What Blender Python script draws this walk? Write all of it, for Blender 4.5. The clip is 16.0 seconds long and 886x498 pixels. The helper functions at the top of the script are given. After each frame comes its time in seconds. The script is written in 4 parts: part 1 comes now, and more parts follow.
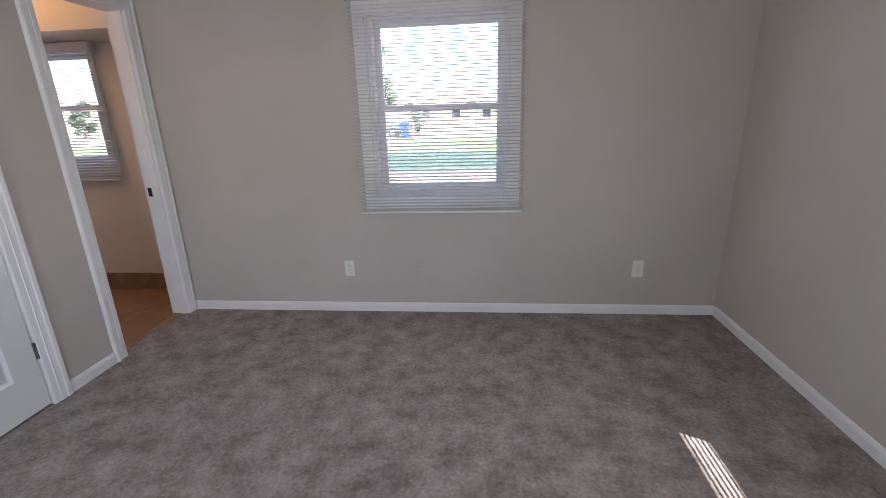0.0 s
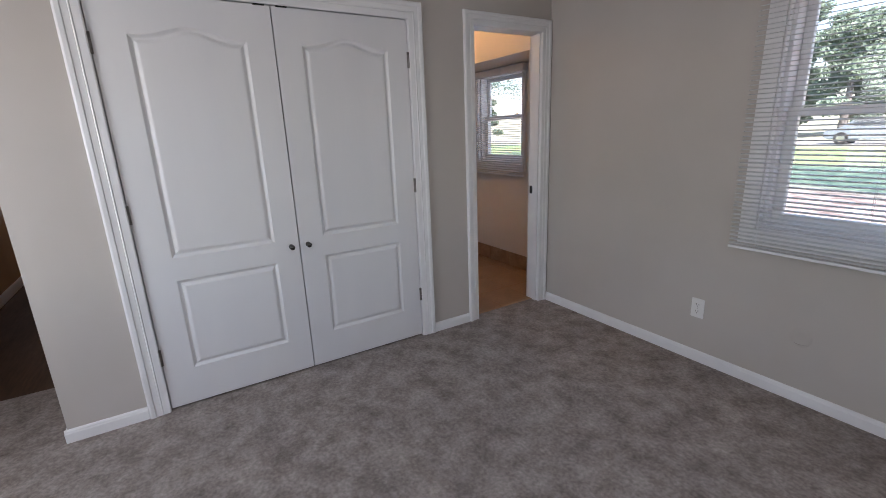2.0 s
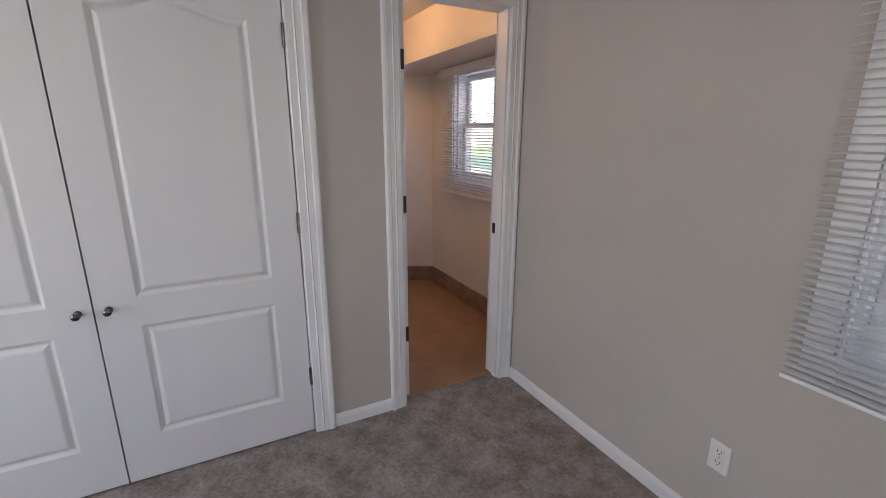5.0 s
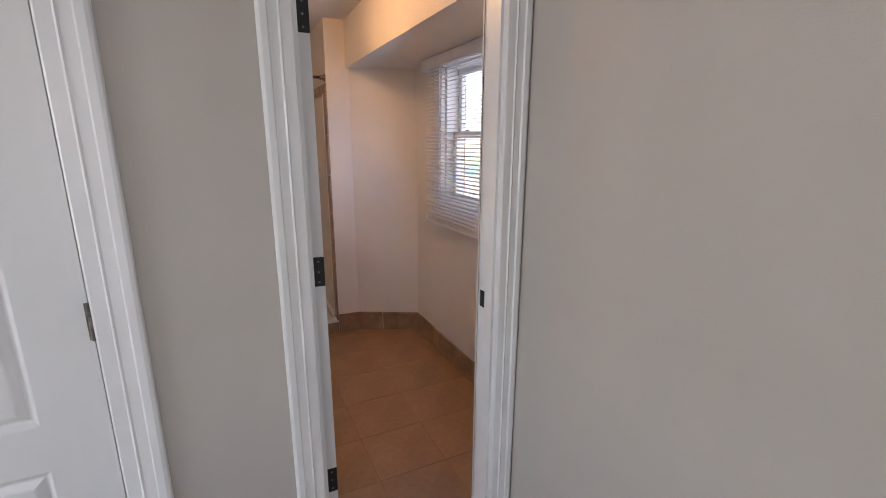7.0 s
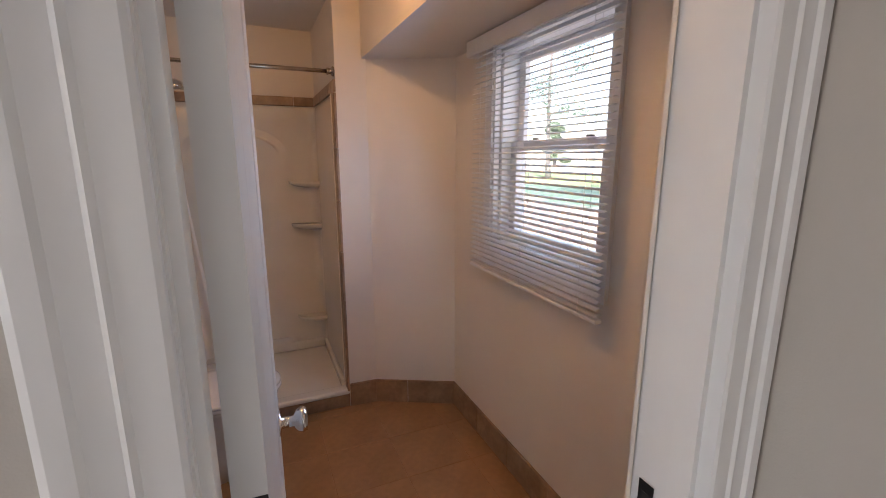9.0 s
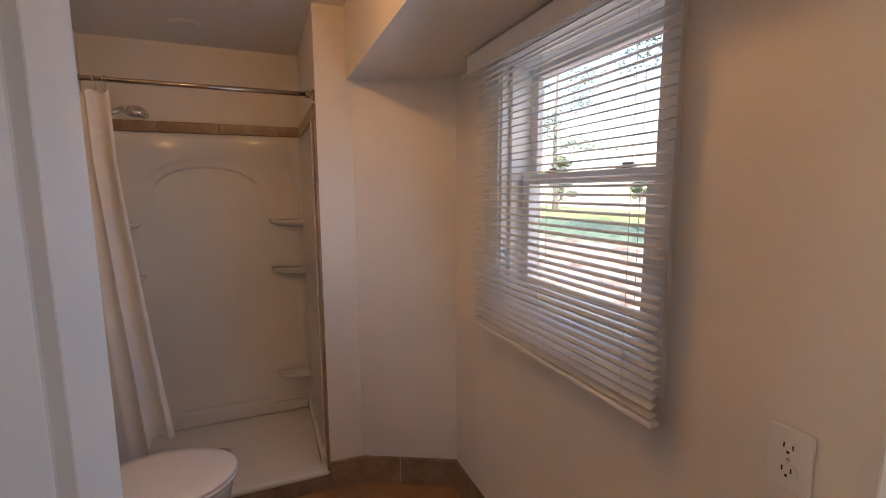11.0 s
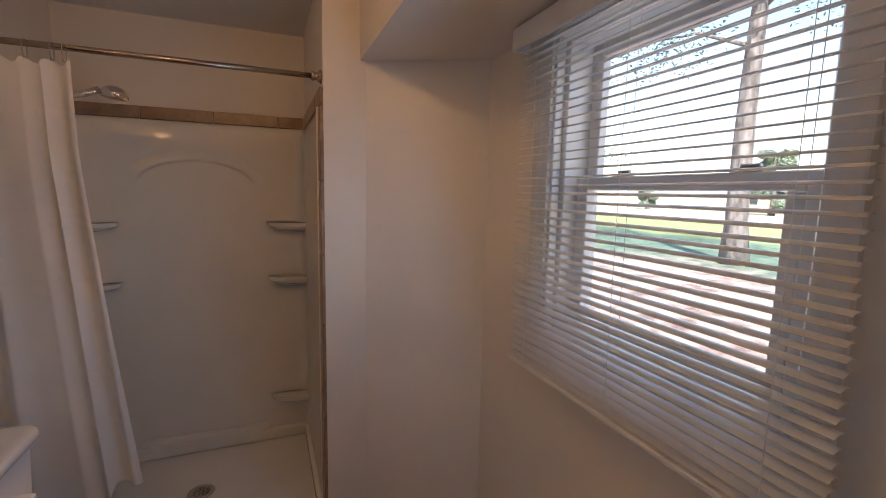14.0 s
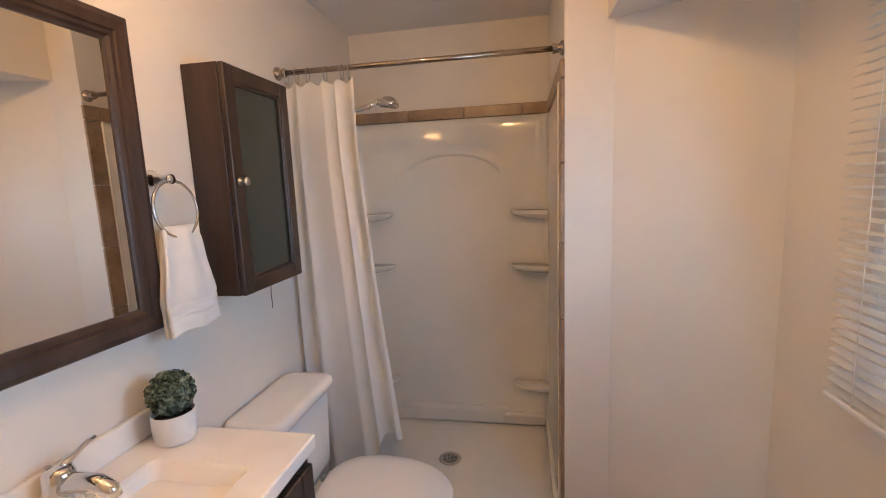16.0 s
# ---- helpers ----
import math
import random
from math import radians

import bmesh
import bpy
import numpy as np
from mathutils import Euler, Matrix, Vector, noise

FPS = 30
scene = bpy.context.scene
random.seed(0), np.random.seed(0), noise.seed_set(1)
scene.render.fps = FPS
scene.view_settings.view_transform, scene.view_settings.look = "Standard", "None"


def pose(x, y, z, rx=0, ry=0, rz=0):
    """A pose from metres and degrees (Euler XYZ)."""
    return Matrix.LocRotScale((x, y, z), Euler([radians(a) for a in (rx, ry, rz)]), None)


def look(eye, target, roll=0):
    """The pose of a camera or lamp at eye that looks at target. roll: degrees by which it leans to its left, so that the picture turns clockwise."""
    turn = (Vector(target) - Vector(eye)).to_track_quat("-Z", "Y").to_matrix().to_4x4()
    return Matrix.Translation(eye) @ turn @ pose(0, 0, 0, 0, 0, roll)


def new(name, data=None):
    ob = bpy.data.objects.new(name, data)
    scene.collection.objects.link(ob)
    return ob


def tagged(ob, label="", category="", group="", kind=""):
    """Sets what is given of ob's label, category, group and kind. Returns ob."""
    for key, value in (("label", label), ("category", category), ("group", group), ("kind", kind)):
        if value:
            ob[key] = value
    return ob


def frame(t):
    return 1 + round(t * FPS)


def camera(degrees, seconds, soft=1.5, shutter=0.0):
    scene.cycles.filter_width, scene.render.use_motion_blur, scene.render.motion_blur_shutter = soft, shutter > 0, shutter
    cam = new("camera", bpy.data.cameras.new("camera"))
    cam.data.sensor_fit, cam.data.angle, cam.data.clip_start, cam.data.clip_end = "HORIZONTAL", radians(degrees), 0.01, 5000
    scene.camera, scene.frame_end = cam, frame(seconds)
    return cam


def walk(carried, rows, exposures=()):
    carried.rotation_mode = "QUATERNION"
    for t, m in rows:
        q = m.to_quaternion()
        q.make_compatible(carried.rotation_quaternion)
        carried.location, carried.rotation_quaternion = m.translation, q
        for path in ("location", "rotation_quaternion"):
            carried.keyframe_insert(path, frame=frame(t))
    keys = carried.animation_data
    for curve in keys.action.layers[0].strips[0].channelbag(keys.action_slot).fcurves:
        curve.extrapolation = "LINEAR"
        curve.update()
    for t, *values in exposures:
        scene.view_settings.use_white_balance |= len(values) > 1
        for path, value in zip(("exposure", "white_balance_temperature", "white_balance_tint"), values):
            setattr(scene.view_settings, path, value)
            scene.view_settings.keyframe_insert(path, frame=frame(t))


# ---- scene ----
cam = camera(90.5, 16.0, soft=0.95)
PATH = [
    (0, (2.197, -2.88, 1.357), (2.005, -0.978, 0.77), -1.8),
    (0.5, (2.299, -2.722, 1.399), (1.842, -0.866, 0.811), -1.8),
    (1, (2.408, -2.684, 1.375), (1.44, -1.02, 0.834), -2.1),
    (1.5, (2.532, -2.632, 1.358), (1.1, -1.341, 0.83), -1.2),
    (2, (2.499, -2.483, 1.372), (0.846, -1.482, 0.856), -2.2),
    (2.5, (2.468, -2.372, 1.405), (0.715, -1.496, 1.005), -3.2),
    (3, (2.482, -2.204, 1.388), (0.681, -1.421, 1.014), -1.8),
    (3.5, (2.46, -1.999, 1.376), (0.655, -1.256, 0.943), -0.2),
    (4, (2.289, -1.791, 1.38), (0.488, -1.045, 0.929), -0.5),
    (4.5, (2.113, -1.633, 1.405), (0.4, -0.737, 0.893), 0.2),
    (7, (1.173, -0.852, 1.444), (-0.576, -0.005, 0.97), 0.3),
    (7.5, (0.954, -0.762, 1.416), (-0.815, 0.049, 0.953), 0.7),
    (8, (0.721, -0.721, 1.442), (-1.052, 0.076, 0.97), 0.3),
    (10.5, (0.036, -0.456, 1.439), (-1.797, 0.295, 1.16), -0.2),
    (11, (0.004, -0.432, 1.444), (-1.83, 0.322, 1.183), -0.3),
    (11.5, (-0.015, -0.435, 1.452), (-1.854, 0.318, 1.227), -0.3),
    (12, (-0.023, -0.427, 1.455), (-1.866, 0.325, 1.254), -0.2),
    (12.5, (-0.043, -0.415, 1.448), (-1.887, 0.33, 1.238), 0.1),
    (13, (-0.102, -0.408, 1.442), (-1.947, 0.328, 1.208), 0.6),
    (13.5, (-0.256, -0.384, 1.449), (-2.102, 0.348, 1.207), 0.8),
    (14, (-0.327, -0.394, 1.45), (-2.168, 0.348, 1.198), 1.2),
    (14.5, (-0.385, -0.386, 1.442), (-2.299, 0.131, 1.18), -0.1),
    (15, (-0.439, -0.36, 1.439), (-2.413, -0.184, 1.174), -1.8),
    (15.5, (-0.465, -0.345, 1.429), (-2.442, -0.482, 1.156), -3.1),
    (16, (-0.456, -0.337, 1.426), (-2.403, -0.692, 1.138), -2.3),
]
walk(cam, [(t, look(e, a, r)) for t, e, a, r in PATH], [
    (0.0, 1.98, 6400, 19), (1.0, 1.96, 6400, 15), (1.5, 1.9, 6400, 16), (2.0, 1.7, 6400, 18), (2.5, 1.68, 6400, 18), (3.0, 1.66, 6400, 18), (3.5, 1.9, 6400, 19), (4.5, 1.86, 6600, 19), (7.0, 2.28, 6500, 18), (8.0, 2.28, 6550, 19),
    (10.5, 1.88, 7400, 20), (13.0, 1.8, 7250, 18), (14.0, 1.65, 6850, 16), (14.5, 1.43, 6750, 15), (15.2, 1.46, 7350, 19), (15.6, 2.1, 7300, 19), (16.0, 2.8, 6600, 9)])

# ---------------------------------------------------------------- world, sun, lights
SUN_EL, SUN_AZ = 45.0, -30.0          # degrees; azimuth counted from +x towards +y
world = bpy.data.worlds.new("sky")
scene.world = world
world.use_nodes = True
wn = world.node_tree.nodes
sky = wn.new("ShaderNodeTexSky")
sky.sky_type = "NISHITA"
sky.sun_disc = False
sky.sun_elevation = radians(SUN_EL)
sky.sun_rotation = radians(90 - SUN_AZ)
wn["Background"].inputs[1].default_value = 0.15
world.node_tree.links.new(sky.outputs[0], wn["Background"].inputs[0])

sd = bpy.data.lights.new("sun", "SUN")
sd.energy, sd.angle, sd.color = 5.0, radians(0.4), (1.0, 0.95, 0.87)
sun = new("sun", sd)
se, sa = radians(SUN_EL), radians(SUN_AZ)
sun.matrix_world = look((math.cos(se) * math.cos(sa) * 30, math.cos(se) * math.sin(sa) * 30, math.sin(se) * 30), (0, 0, 0))


def window_light(name, m, w, h, watts, colour=(0.86, 0.93, 1.0)):
    """Sky light that enters by a window's opening, or a fill lamp added unseen."""
    d = bpy.data.lights.new(name, "AREA")
    d.shape, d.size, d.size_y, d.energy, d.color = "RECTANGLE", w, h, watts, colour
    ob = new(name, d)
    ob.matrix_world = m
    return ob


window_light("sky_or_fill_light", look((1.905, -0.10, 1.40), (1.905, -2, 1.40)), 0.85, 1.1, 1.6)
window_light("sky_or_fill_light", look((-1.08, 0.16, 1.38), (-1.35, -1.24, 1.05)), 0.66, 0.42, 0.86, (0.38, 0.62, 1.0))
window_light("sky_or_fill_light", look((-1.08, 0.61, 1.52), (-1.08, -1.24, 0.85)), 0.72, 0.85, 0.17, (0.72, 0.86, 1.0))
window_light("sky_or_fill_light", look((3.60, -2.3, 1.40), (0, -2.3, 1.1)), 1.3, 1.2, 1.0)
# lamp of the unseen south window, set to light the room from behind
window_light("sky_or_fill_light", look((1.1, -4.15, 1.40), (1.3, 0, 1.2)), 1.2, 1.3, 7.4, (0.88, 0.95, 0.97))

# added fill at the hall's unseen end, where no window is known
window_light("sky_or_fill_light", look((-4.98, -3.55, 1.4), (0, -3.55, 1.2)), 0.6, 1.0, 0.9, (1.0, 0.80, 0.55))


def bulb(name, place, watts, size):
    d = bpy.data.lights.new(name, "POINT")
    d.energy, d.shadow_soft_size, d.color = watts, size, (1.0, 0.54, 0.21)
    new(name, d).location = place


bulb("ceiling_bulb", (-1.0, -0.56, 2.19), 2.0, 0.05)
bulb("vanity_bulb", (-0.95, -1.13, 2.03), 0.45, 0.04)


# ---------------------------------------------------------------- materials
def mat(name, colour, rough=0.5, metal=0.0, spec=0.5):
    m = bpy.data.materials.new(name)
    m.use_nodes = True
    b = m.node_tree.nodes["Principled BSDF"]
    b.inputs["Base Color"].default_value = (*colour, 1)
    b.inputs["Roughness"].default_value = rough
    b.inputs["Metallic"].default_value = metal
    b.inputs["Specular IOR Level"].default_value = spec
    return m


def vary(m, c1, c2, scale, detail=4, lo=0.35, hi=0.65, bump=0.0, bump_scale=200.0, stretch=(1, 1, 1), fine=0.0, fine_scale=60.0, dist=0.002, islands=0.0):
    """Mottle between two colours at one scale, a fine grain at another, and a bump."""
    nt = m.node_tree
    n, l = nt.nodes, nt.links
    b = n["Principled BSDF"]
    tc = n.new("ShaderNodeTexCoord")
    mp = n.new("ShaderNodeMapping")
    mp.inputs["Scale"].default_value = stretch
    l.new(tc.outputs["Object"], mp.inputs[0])
    no = n.new("ShaderNodeTexNoise")
    no.inputs["Scale"].default_value, no.inputs["Detail"].default_value = scale, detail
    no.inputs["Roughness"].default_value = 0.74 if detail > 8 else 0.5
    l.new(mp.outputs[0], no.inputs["Vector"])
    ra = n.new("ShaderNodeValToRGB")
    ra.color_ramp.elements[0].position, ra.color_ramp.elements[1].position = lo, hi
    ra.color_ramp.elements[0].color, ra.color_ramp.elements[1].color = (*c1, 1), (*c2, 1)
    l.new(no.outputs["Fac"], ra.inputs[0])
    out = ra.outputs[0]
    if fine:
        nf = n.new("ShaderNodeTexNoise")
        nf.inputs["Scale"].default_value, nf.inputs["Detail"].default_value = fine_scale, 3
        l.new(mp.outputs[0], nf.inputs["Vector"])
        mr = n.new("ShaderNodeMapRange")
        mr.inputs[1].default_value, mr.inputs[2].default_value = 0.3, 0.7
        mr.inputs[3].default_value, mr.inputs[4].default_value = 1 - fine, 1 + fine
        l.new(nf.outputs["Fac"], mr.inputs[0])
        mx = n.new("ShaderNodeVectorMath")
        mx.operation = "SCALE"
        l.new(out, mx.inputs[0])
        l.new(mr.outputs[0], mx.inputs["Scale"])
        out = mx.outputs[0]
    if islands:
        oi = n.new("ShaderNodeObjectInfo")
        mr2 = n.new("ShaderNodeMapRange")
        mr2.inputs[3].default_value, mr2.inputs[4].default_value = 1 - islands, 1 + islands
        l.new(oi.outputs["Random"], mr2.inputs[0])
        mx2 = n.new("ShaderNodeVectorMath")
        mx2.operation = "SCALE"
        l.new(out, mx2.inputs[0])
        l.new(mr2.outputs[0], mx2.inputs["Scale"])
        out = mx2.outputs[0]
    l.new(out, b.inputs["Base Color"])
    if bump:
        nb = n.new("ShaderNodeTexNoise")
        nb.inputs["Scale"].default_value, nb.inputs["Detail"].default_value = bump_scale, 3
        l.new(mp.outputs[0], nb.inputs["Vector"])
        bu = n.new("ShaderNodeBump")
        bu.inputs["Strength"].default_value, bu.inputs["Distance"].default_value = bump, dist
        l.new(nb.outputs["Fac"], bu.inputs["Height"])
        l.new(bu.outputs[0], b.inputs["Normal"])
    return m


GREIGE = vary(mat("greige_paint", (0.5, 0.46, 0.4), 0.75), (0.50, 0.463, 0.418), (0.54, 0.50, 0.455), 1.6, bump=0.25, bump_scale=240)
CREAM = vary(mat("cream_paint", (0.75, 0.68, 0.6), 0.4), (0.75, 0.71, 0.65), (0.80, 0.76, 0.70), 1.8, bump=0.2, bump_scale=200)
CEIL = vary(mat("ceiling_paint", (0.75, 0.72, 0.68), 0.85), (0.77, 0.75, 0.71), (0.82, 0.80, 0.77), 2.0, bump=0.3, bump_scale=150)
WHITE = vary(mat("white_trim_paint", (0.8, 0.8, 0.8), 0.35), (0.78, 0.78, 0.78), (0.83, 0.83, 0.82), 5.0, bump=0.06, bump_scale=90)
DOORW = vary(mat("white_door_paint", (0.8, 0.8, 0.8), 0.38), (0.72, 0.72, 0.72), (0.76, 0.76, 0.75), 3.0, bump=0.12, bump_scale=60, stretch=(1, 1, 0.12))
VINYL = vary(mat("white_vinyl", (0.8, 0.8, 0.8), 0.3), (0.78, 0.79, 0.80), (0.83, 0.83, 0.83), 8.0)
SLAT = vary(mat("blind_slat_vinyl", (0.66, 0.66, 0.66), 0.3), (0.62, 0.63, 0.63), (0.68, 0.69, 0.69), 6.0)
CARPET = vary(mat("grey_carpet", (0.2, 0.18, 0.16), 1.0, spec=0.1), (0.175, 0.147, 0.136), (0.40, 0.357, 0.334), 6.8, detail=12, lo=0.34, hi=0.66,
              bump=0.45, bump_scale=300, fine=0.20, fine_scale=60, dist=0.004)
TILE = vary(mat("tan_floor_tile", (0.35, 0.22, 0.13), 0.38), (0.31, 0.163, 0.070), (0.38, 0.207, 0.094), 4.0, detail=6, bump=0.15, bump_scale=40, fine=0.08, fine_scale=35, islands=0.025)
GROUT = vary(mat("grout", (0.27, 0.15, 0.07), 0.9), (0.30, 0.160, 0.070), (0.37, 0.205, 0.096), 30)
BTILE = vary(mat("brown_trim_tile", (0.25, 0.18, 0.12), 0.45), (0.25, 0.155, 0.088), (0.37, 0.245, 0.150), 9.0, detail=6, bump=0.2, bump_scale=60, fine=0.12, fine_scale=50, islands=0.1)
STILE = vary(mat("warm_brown_strip_tile", (0.3, 0.2, 0.13), 0.3), (0.26, 0.165, 0.10), (0.38, 0.26, 0.17), 10.0, detail=6, fine=0.12, fine_scale=50, islands=0.1)
ACRYL = vary(mat("glossy_white_acrylic", (0.78, 0.76, 0.70), 0.08), (0.76, 0.74, 0.68), (0.80, 0.78, 0.73), 3.0)
PORC = mat("white_porcelain", (0.82, 0.81, 0.79), 0.1)
ESPRESSO = vary(mat("espresso_wood", (0.04, 0.022, 0.015), 0.4), (0.030, 0.017, 0.012), (0.055, 0.032, 0.023), 14, stretch=(1, 1, 0.08), bump=0.15, bump_scale=90, fine=0.15, fine_scale=80)
CHROME = mat("chrome", (0.75, 0.74, 0.72), 0.1, 1.0)
NICKEL = vary(mat("brushed_nickel", (0.5, 0.48, 0.44), 0.3, 1.0), (0.46, 0.44, 0.40), (0.54, 0.52, 0.48), 20)
DARKNI = vary(mat("dark_nickel", (0.2, 0.19, 0.17), 0.38, 0.9), (0.14, 0.13, 0.12), (0.26, 0.24, 0.22), 40)
BRONZE = vary(mat("antique_nickel", (0.42, 0.35, 0.28), 0.2, 1.0), (0.38, 0.31, 0.24), (0.46, 0.39, 0.32), 20)
DARKM = mat("dark_metal", (0.03, 0.03, 0.03), 0.45, 0.6)
DCHROME = mat("smoked_chrome", (0.16, 0.155, 0.15), 0.12, 1.0)
MIRROR = mat("mirror_silver", (0.88, 0.88, 0.86), 0.015, 1.0)
MARBLE = vary(mat("cultured_marble", (0.8, 0.78, 0.75), 0.16), (0.78, 0.76, 0.72), (0.83, 0.81, 0.78), 6.0)
TOWEL = vary(mat("white_terry", (0.82, 0.81, 0.80), 0.95), (0.84, 0.84, 0.84), (0.89, 0.89, 0.89), 20, bump=0.9, bump_scale=420, dist=0.004)
PLATE = mat("outlet_plastic", (0.8, 0.79, 0.76), 0.3)
SLOT = mat("slot_black", (0.02, 0.02, 0.02), 0.6)
SOIL = mat("potting_soil", (0.025, 0.02, 0.015), 0.95)
POT = vary(mat("white_ceramic_pot", (0.75, 0.75, 0.74), 0.55), (0.72, 0.72, 0.71), (0.78, 0.78, 0.77), 30, bump=0.2, bump_scale=120)
LEAF = vary(mat("boxwood_leaf", (0.1, 0.15, 0.08), 0.5), (0.03, 0.055, 0.030), (0.20, 0.25, 0.18), 110, lo=0.42, hi=0.60)
DARKWOOD = vary(mat("dark_laminate", (0.05, 0.028, 0.016), 0.6, spec=0.2), (0.07, 0.036, 0.019), (0.11, 0.058, 0.032), 6, stretch=(0.15, 1, 1), fine=0.2, islands=0.15)
HALLP = vary(mat("hall_tan_paint", (0.3, 0.2, 0.11), 0.8), (0.42, 0.26, 0.12), (0.48, 0.31, 0.15), 2, bump=0.2)
BRICK = vary(mat("house_brick", (0.3, 0.17, 0.12), 0.9), (0.26, 0.14, 0.10), (0.38, 0.24, 0.18), 12, islands=0.2)
GRAPHITE = mat("scuff_grey", (0.36, 0.33, 0.29), 0.8)

FROST = mat("frosted_glass", (0.06, 0.078, 0.068), 0.2)
FROST.node_tree.nodes["Principled BSDF"].inputs["Transmission Weight"].default_value = 0.35
CURT = vary(mat("white_curtain_fabric", (0.78, 0.76, 0.73), 0.6), (0.86, 0.855, 0.85), (0.90, 0.895, 0.89), 6, bump=0.1, bump_scale=300)
_n, _l = CURT.node_tree.nodes, CURT.node_tree.links
_tr = _n.new("ShaderNodeBsdfTranslucent")
_tr.inputs[0].default_value = (0.8, 0.78, 0.74, 1)
_mx = _n.new("ShaderNodeMixShader")
_mx.inputs[0].default_value = 0.32
_l.new(_n["Principled BSDF"].outputs[0], _mx.inputs[1])
_l.new(_tr.outputs[0], _mx.inputs[2])
_l.new(_mx.outputs[0], _n["Material Output"].inputs[0])

GLASS = bpy.data.materials.new("window_glass")
GLASS.use_nodes = True
_n, _l = GLASS.node_tree.nodes, GLASS.node_tree.links
_n.remove(_n["Principled BSDF"])
_t, _g, _m = _n.new("ShaderNodeBsdfTransparent"), _n.new("ShaderNodeBsdfGlossy"), _n.new("ShaderNodeMixShader")
_g.inputs["Roughness"].default_value = 0.02
_m.inputs[0].default_value = 0.04
_l.new(_t.outputs[0], _m.inputs[1])
_l.new(_g.outputs[0], _m.inputs[2])
_l.new(_m.outputs[0], _n["Material Output"].inputs[0])


# ---------------------------------------------------------------- mesh tools
def bm_box(bm, x0, x1, y0, y1, z0, z1, bevel=0.0, seg=2):
    vs = [bm.verts.new((x, y, z)) for z in (z0, z1) for x, y in ((x0, y0), (x1, y0), (x1, y1), (x0, y1))]
    fs = [bm.faces.new([vs[i] for i in q]) for q in ((3, 2, 1, 0), (4, 5, 6, 7), (0, 1, 5, 4), (1, 2, 6, 5), (2, 3, 7, 6), (3, 0, 4, 7))]
    if bevel:
        es = list({e for f in fs for e in f.edges})
        bmesh.ops.bevel(bm, geom=es, offset=bevel, segments=seg, affect="EDGES", profile=0.5)
    return bm


def box(x0, x1, y0, y1, z0, z1, bevel=0.0, seg=2):
    return bm_box(bmesh.new(), x0, x1, y0, y1, z0, z1, bevel, seg)


def mesh_of(name, bm, material, smooth=False):
    bmesh.ops.recalc_face_normals(bm, faces=bm.faces)
    me = bpy.data.meshes.new(name)
    bm.to_mesh(me)
    bm.free()
    me.materials.append(material)
    if smooth:
        me.polygons.foreach_set("use_smooth", [True] * len(me.polygons))
    return me


def part(name, bm, material, parent, label="", smooth=False):
    """One mesh object under a thing or a part."""
    ob = new(name, mesh_of(name, bm, material, smooth))
    ob.parent = parent
    if label:
        ob["label"] = label
    return ob


def share(name, me, parent, m):
    ob = new(name, me)
    ob.parent = parent
    ob.matrix_basis = m
    return ob


def thing(name, label, category, m=None, group="", kind=""):
    ob = new(name)
    ob.empty_display_size = 0.1
    if m is not None:
        ob.matrix_basis = m
    return tagged(ob, label, category, group, kind)


def solid(name, bm, material, label, category, kind="", group="", smooth=False, m=None):
    ob = new(name, mesh_of(name, bm, material, smooth))
    if m is not None:
        ob.matrix_basis = m
    return tagged(ob, label, category, group, kind)


def lathe(bm, prof, n=32, m=Matrix()):
    """Turn a profile of (radius, height) round z."""
    rings = []
    for r, z in prof:
        if r < 1e-6:
            rings.append([bm.verts.new(m @ Vector((0, 0, z)))])
        else:
            rings.append([bm.verts.new(m @ Vector((r * math.cos(2 * math.pi * i / n), r * math.sin(2 * math.pi * i / n), z))) for i in range(n)])
    for a, b in zip(rings, rings[1:]):
        for i in range(n):
            j = (i + 1) % n
            if len(a) == 1 and len(b) == 1:
                continue
            if len(a) == 1:
                bm.faces.new((a[0], b[i], b[j]))
            elif len(b) == 1:
                bm.faces.new((a[i], a[j], b[0]))
            else:
                bm.faces.new((a[i], a[j], b[j], b[i]))
    return bm


def tube(bm, pts, r, n=12, caps=True):
    """A round bar along points; r one radius or one for each point."""
    pts = [Vector(p) for p in pts]
    rs = r if isinstance(r, (list, tuple)) else [r] * len(pts)
    rings, up = [], None
    for i, p in enumerate(pts):
        d = (pts[min(i + 1, len(pts) - 1)] - pts[max(i - 1, 0)]).normalized()
        if up is None:
            up = d.orthogonal().normalized()
        up = (up - d * up.dot(d)).normalized()
        s = d.cross(up)
        rings.append([bm.verts.new(p + rs[i] * (math.cos(2 * math.pi * k / n) * up + math.sin(2 * math.pi * k / n) * s)) for k in range(n)])
    for a, b in zip(rings, rings[1:]):
        for k in range(n):
            bm.faces.new((a[k], a[(k + 1) % n], b[(k + 1) % n], b[k]))
    if caps:
        bm.faces.new(rings[0][::-1])
        bm.faces.new(rings[-1])
    return bm


def loft(bm, rings, cap0=True, cap1=True):
    """Skin rings of equal count."""
    vr = [[bm.verts.new(p) for p in ring] for ring in rings]
    n = len(vr[0])
    for a, b in zip(vr, vr[1:]):
        for k in range(n):
            bm.faces.new((a[k], a[(k + 1) % n], b[(k + 1) % n], b[k]))
    if cap0:
        bm.faces.new(vr[0][::-1])
    if cap1:
        bm.faces.new(vr[-1])
    return bm


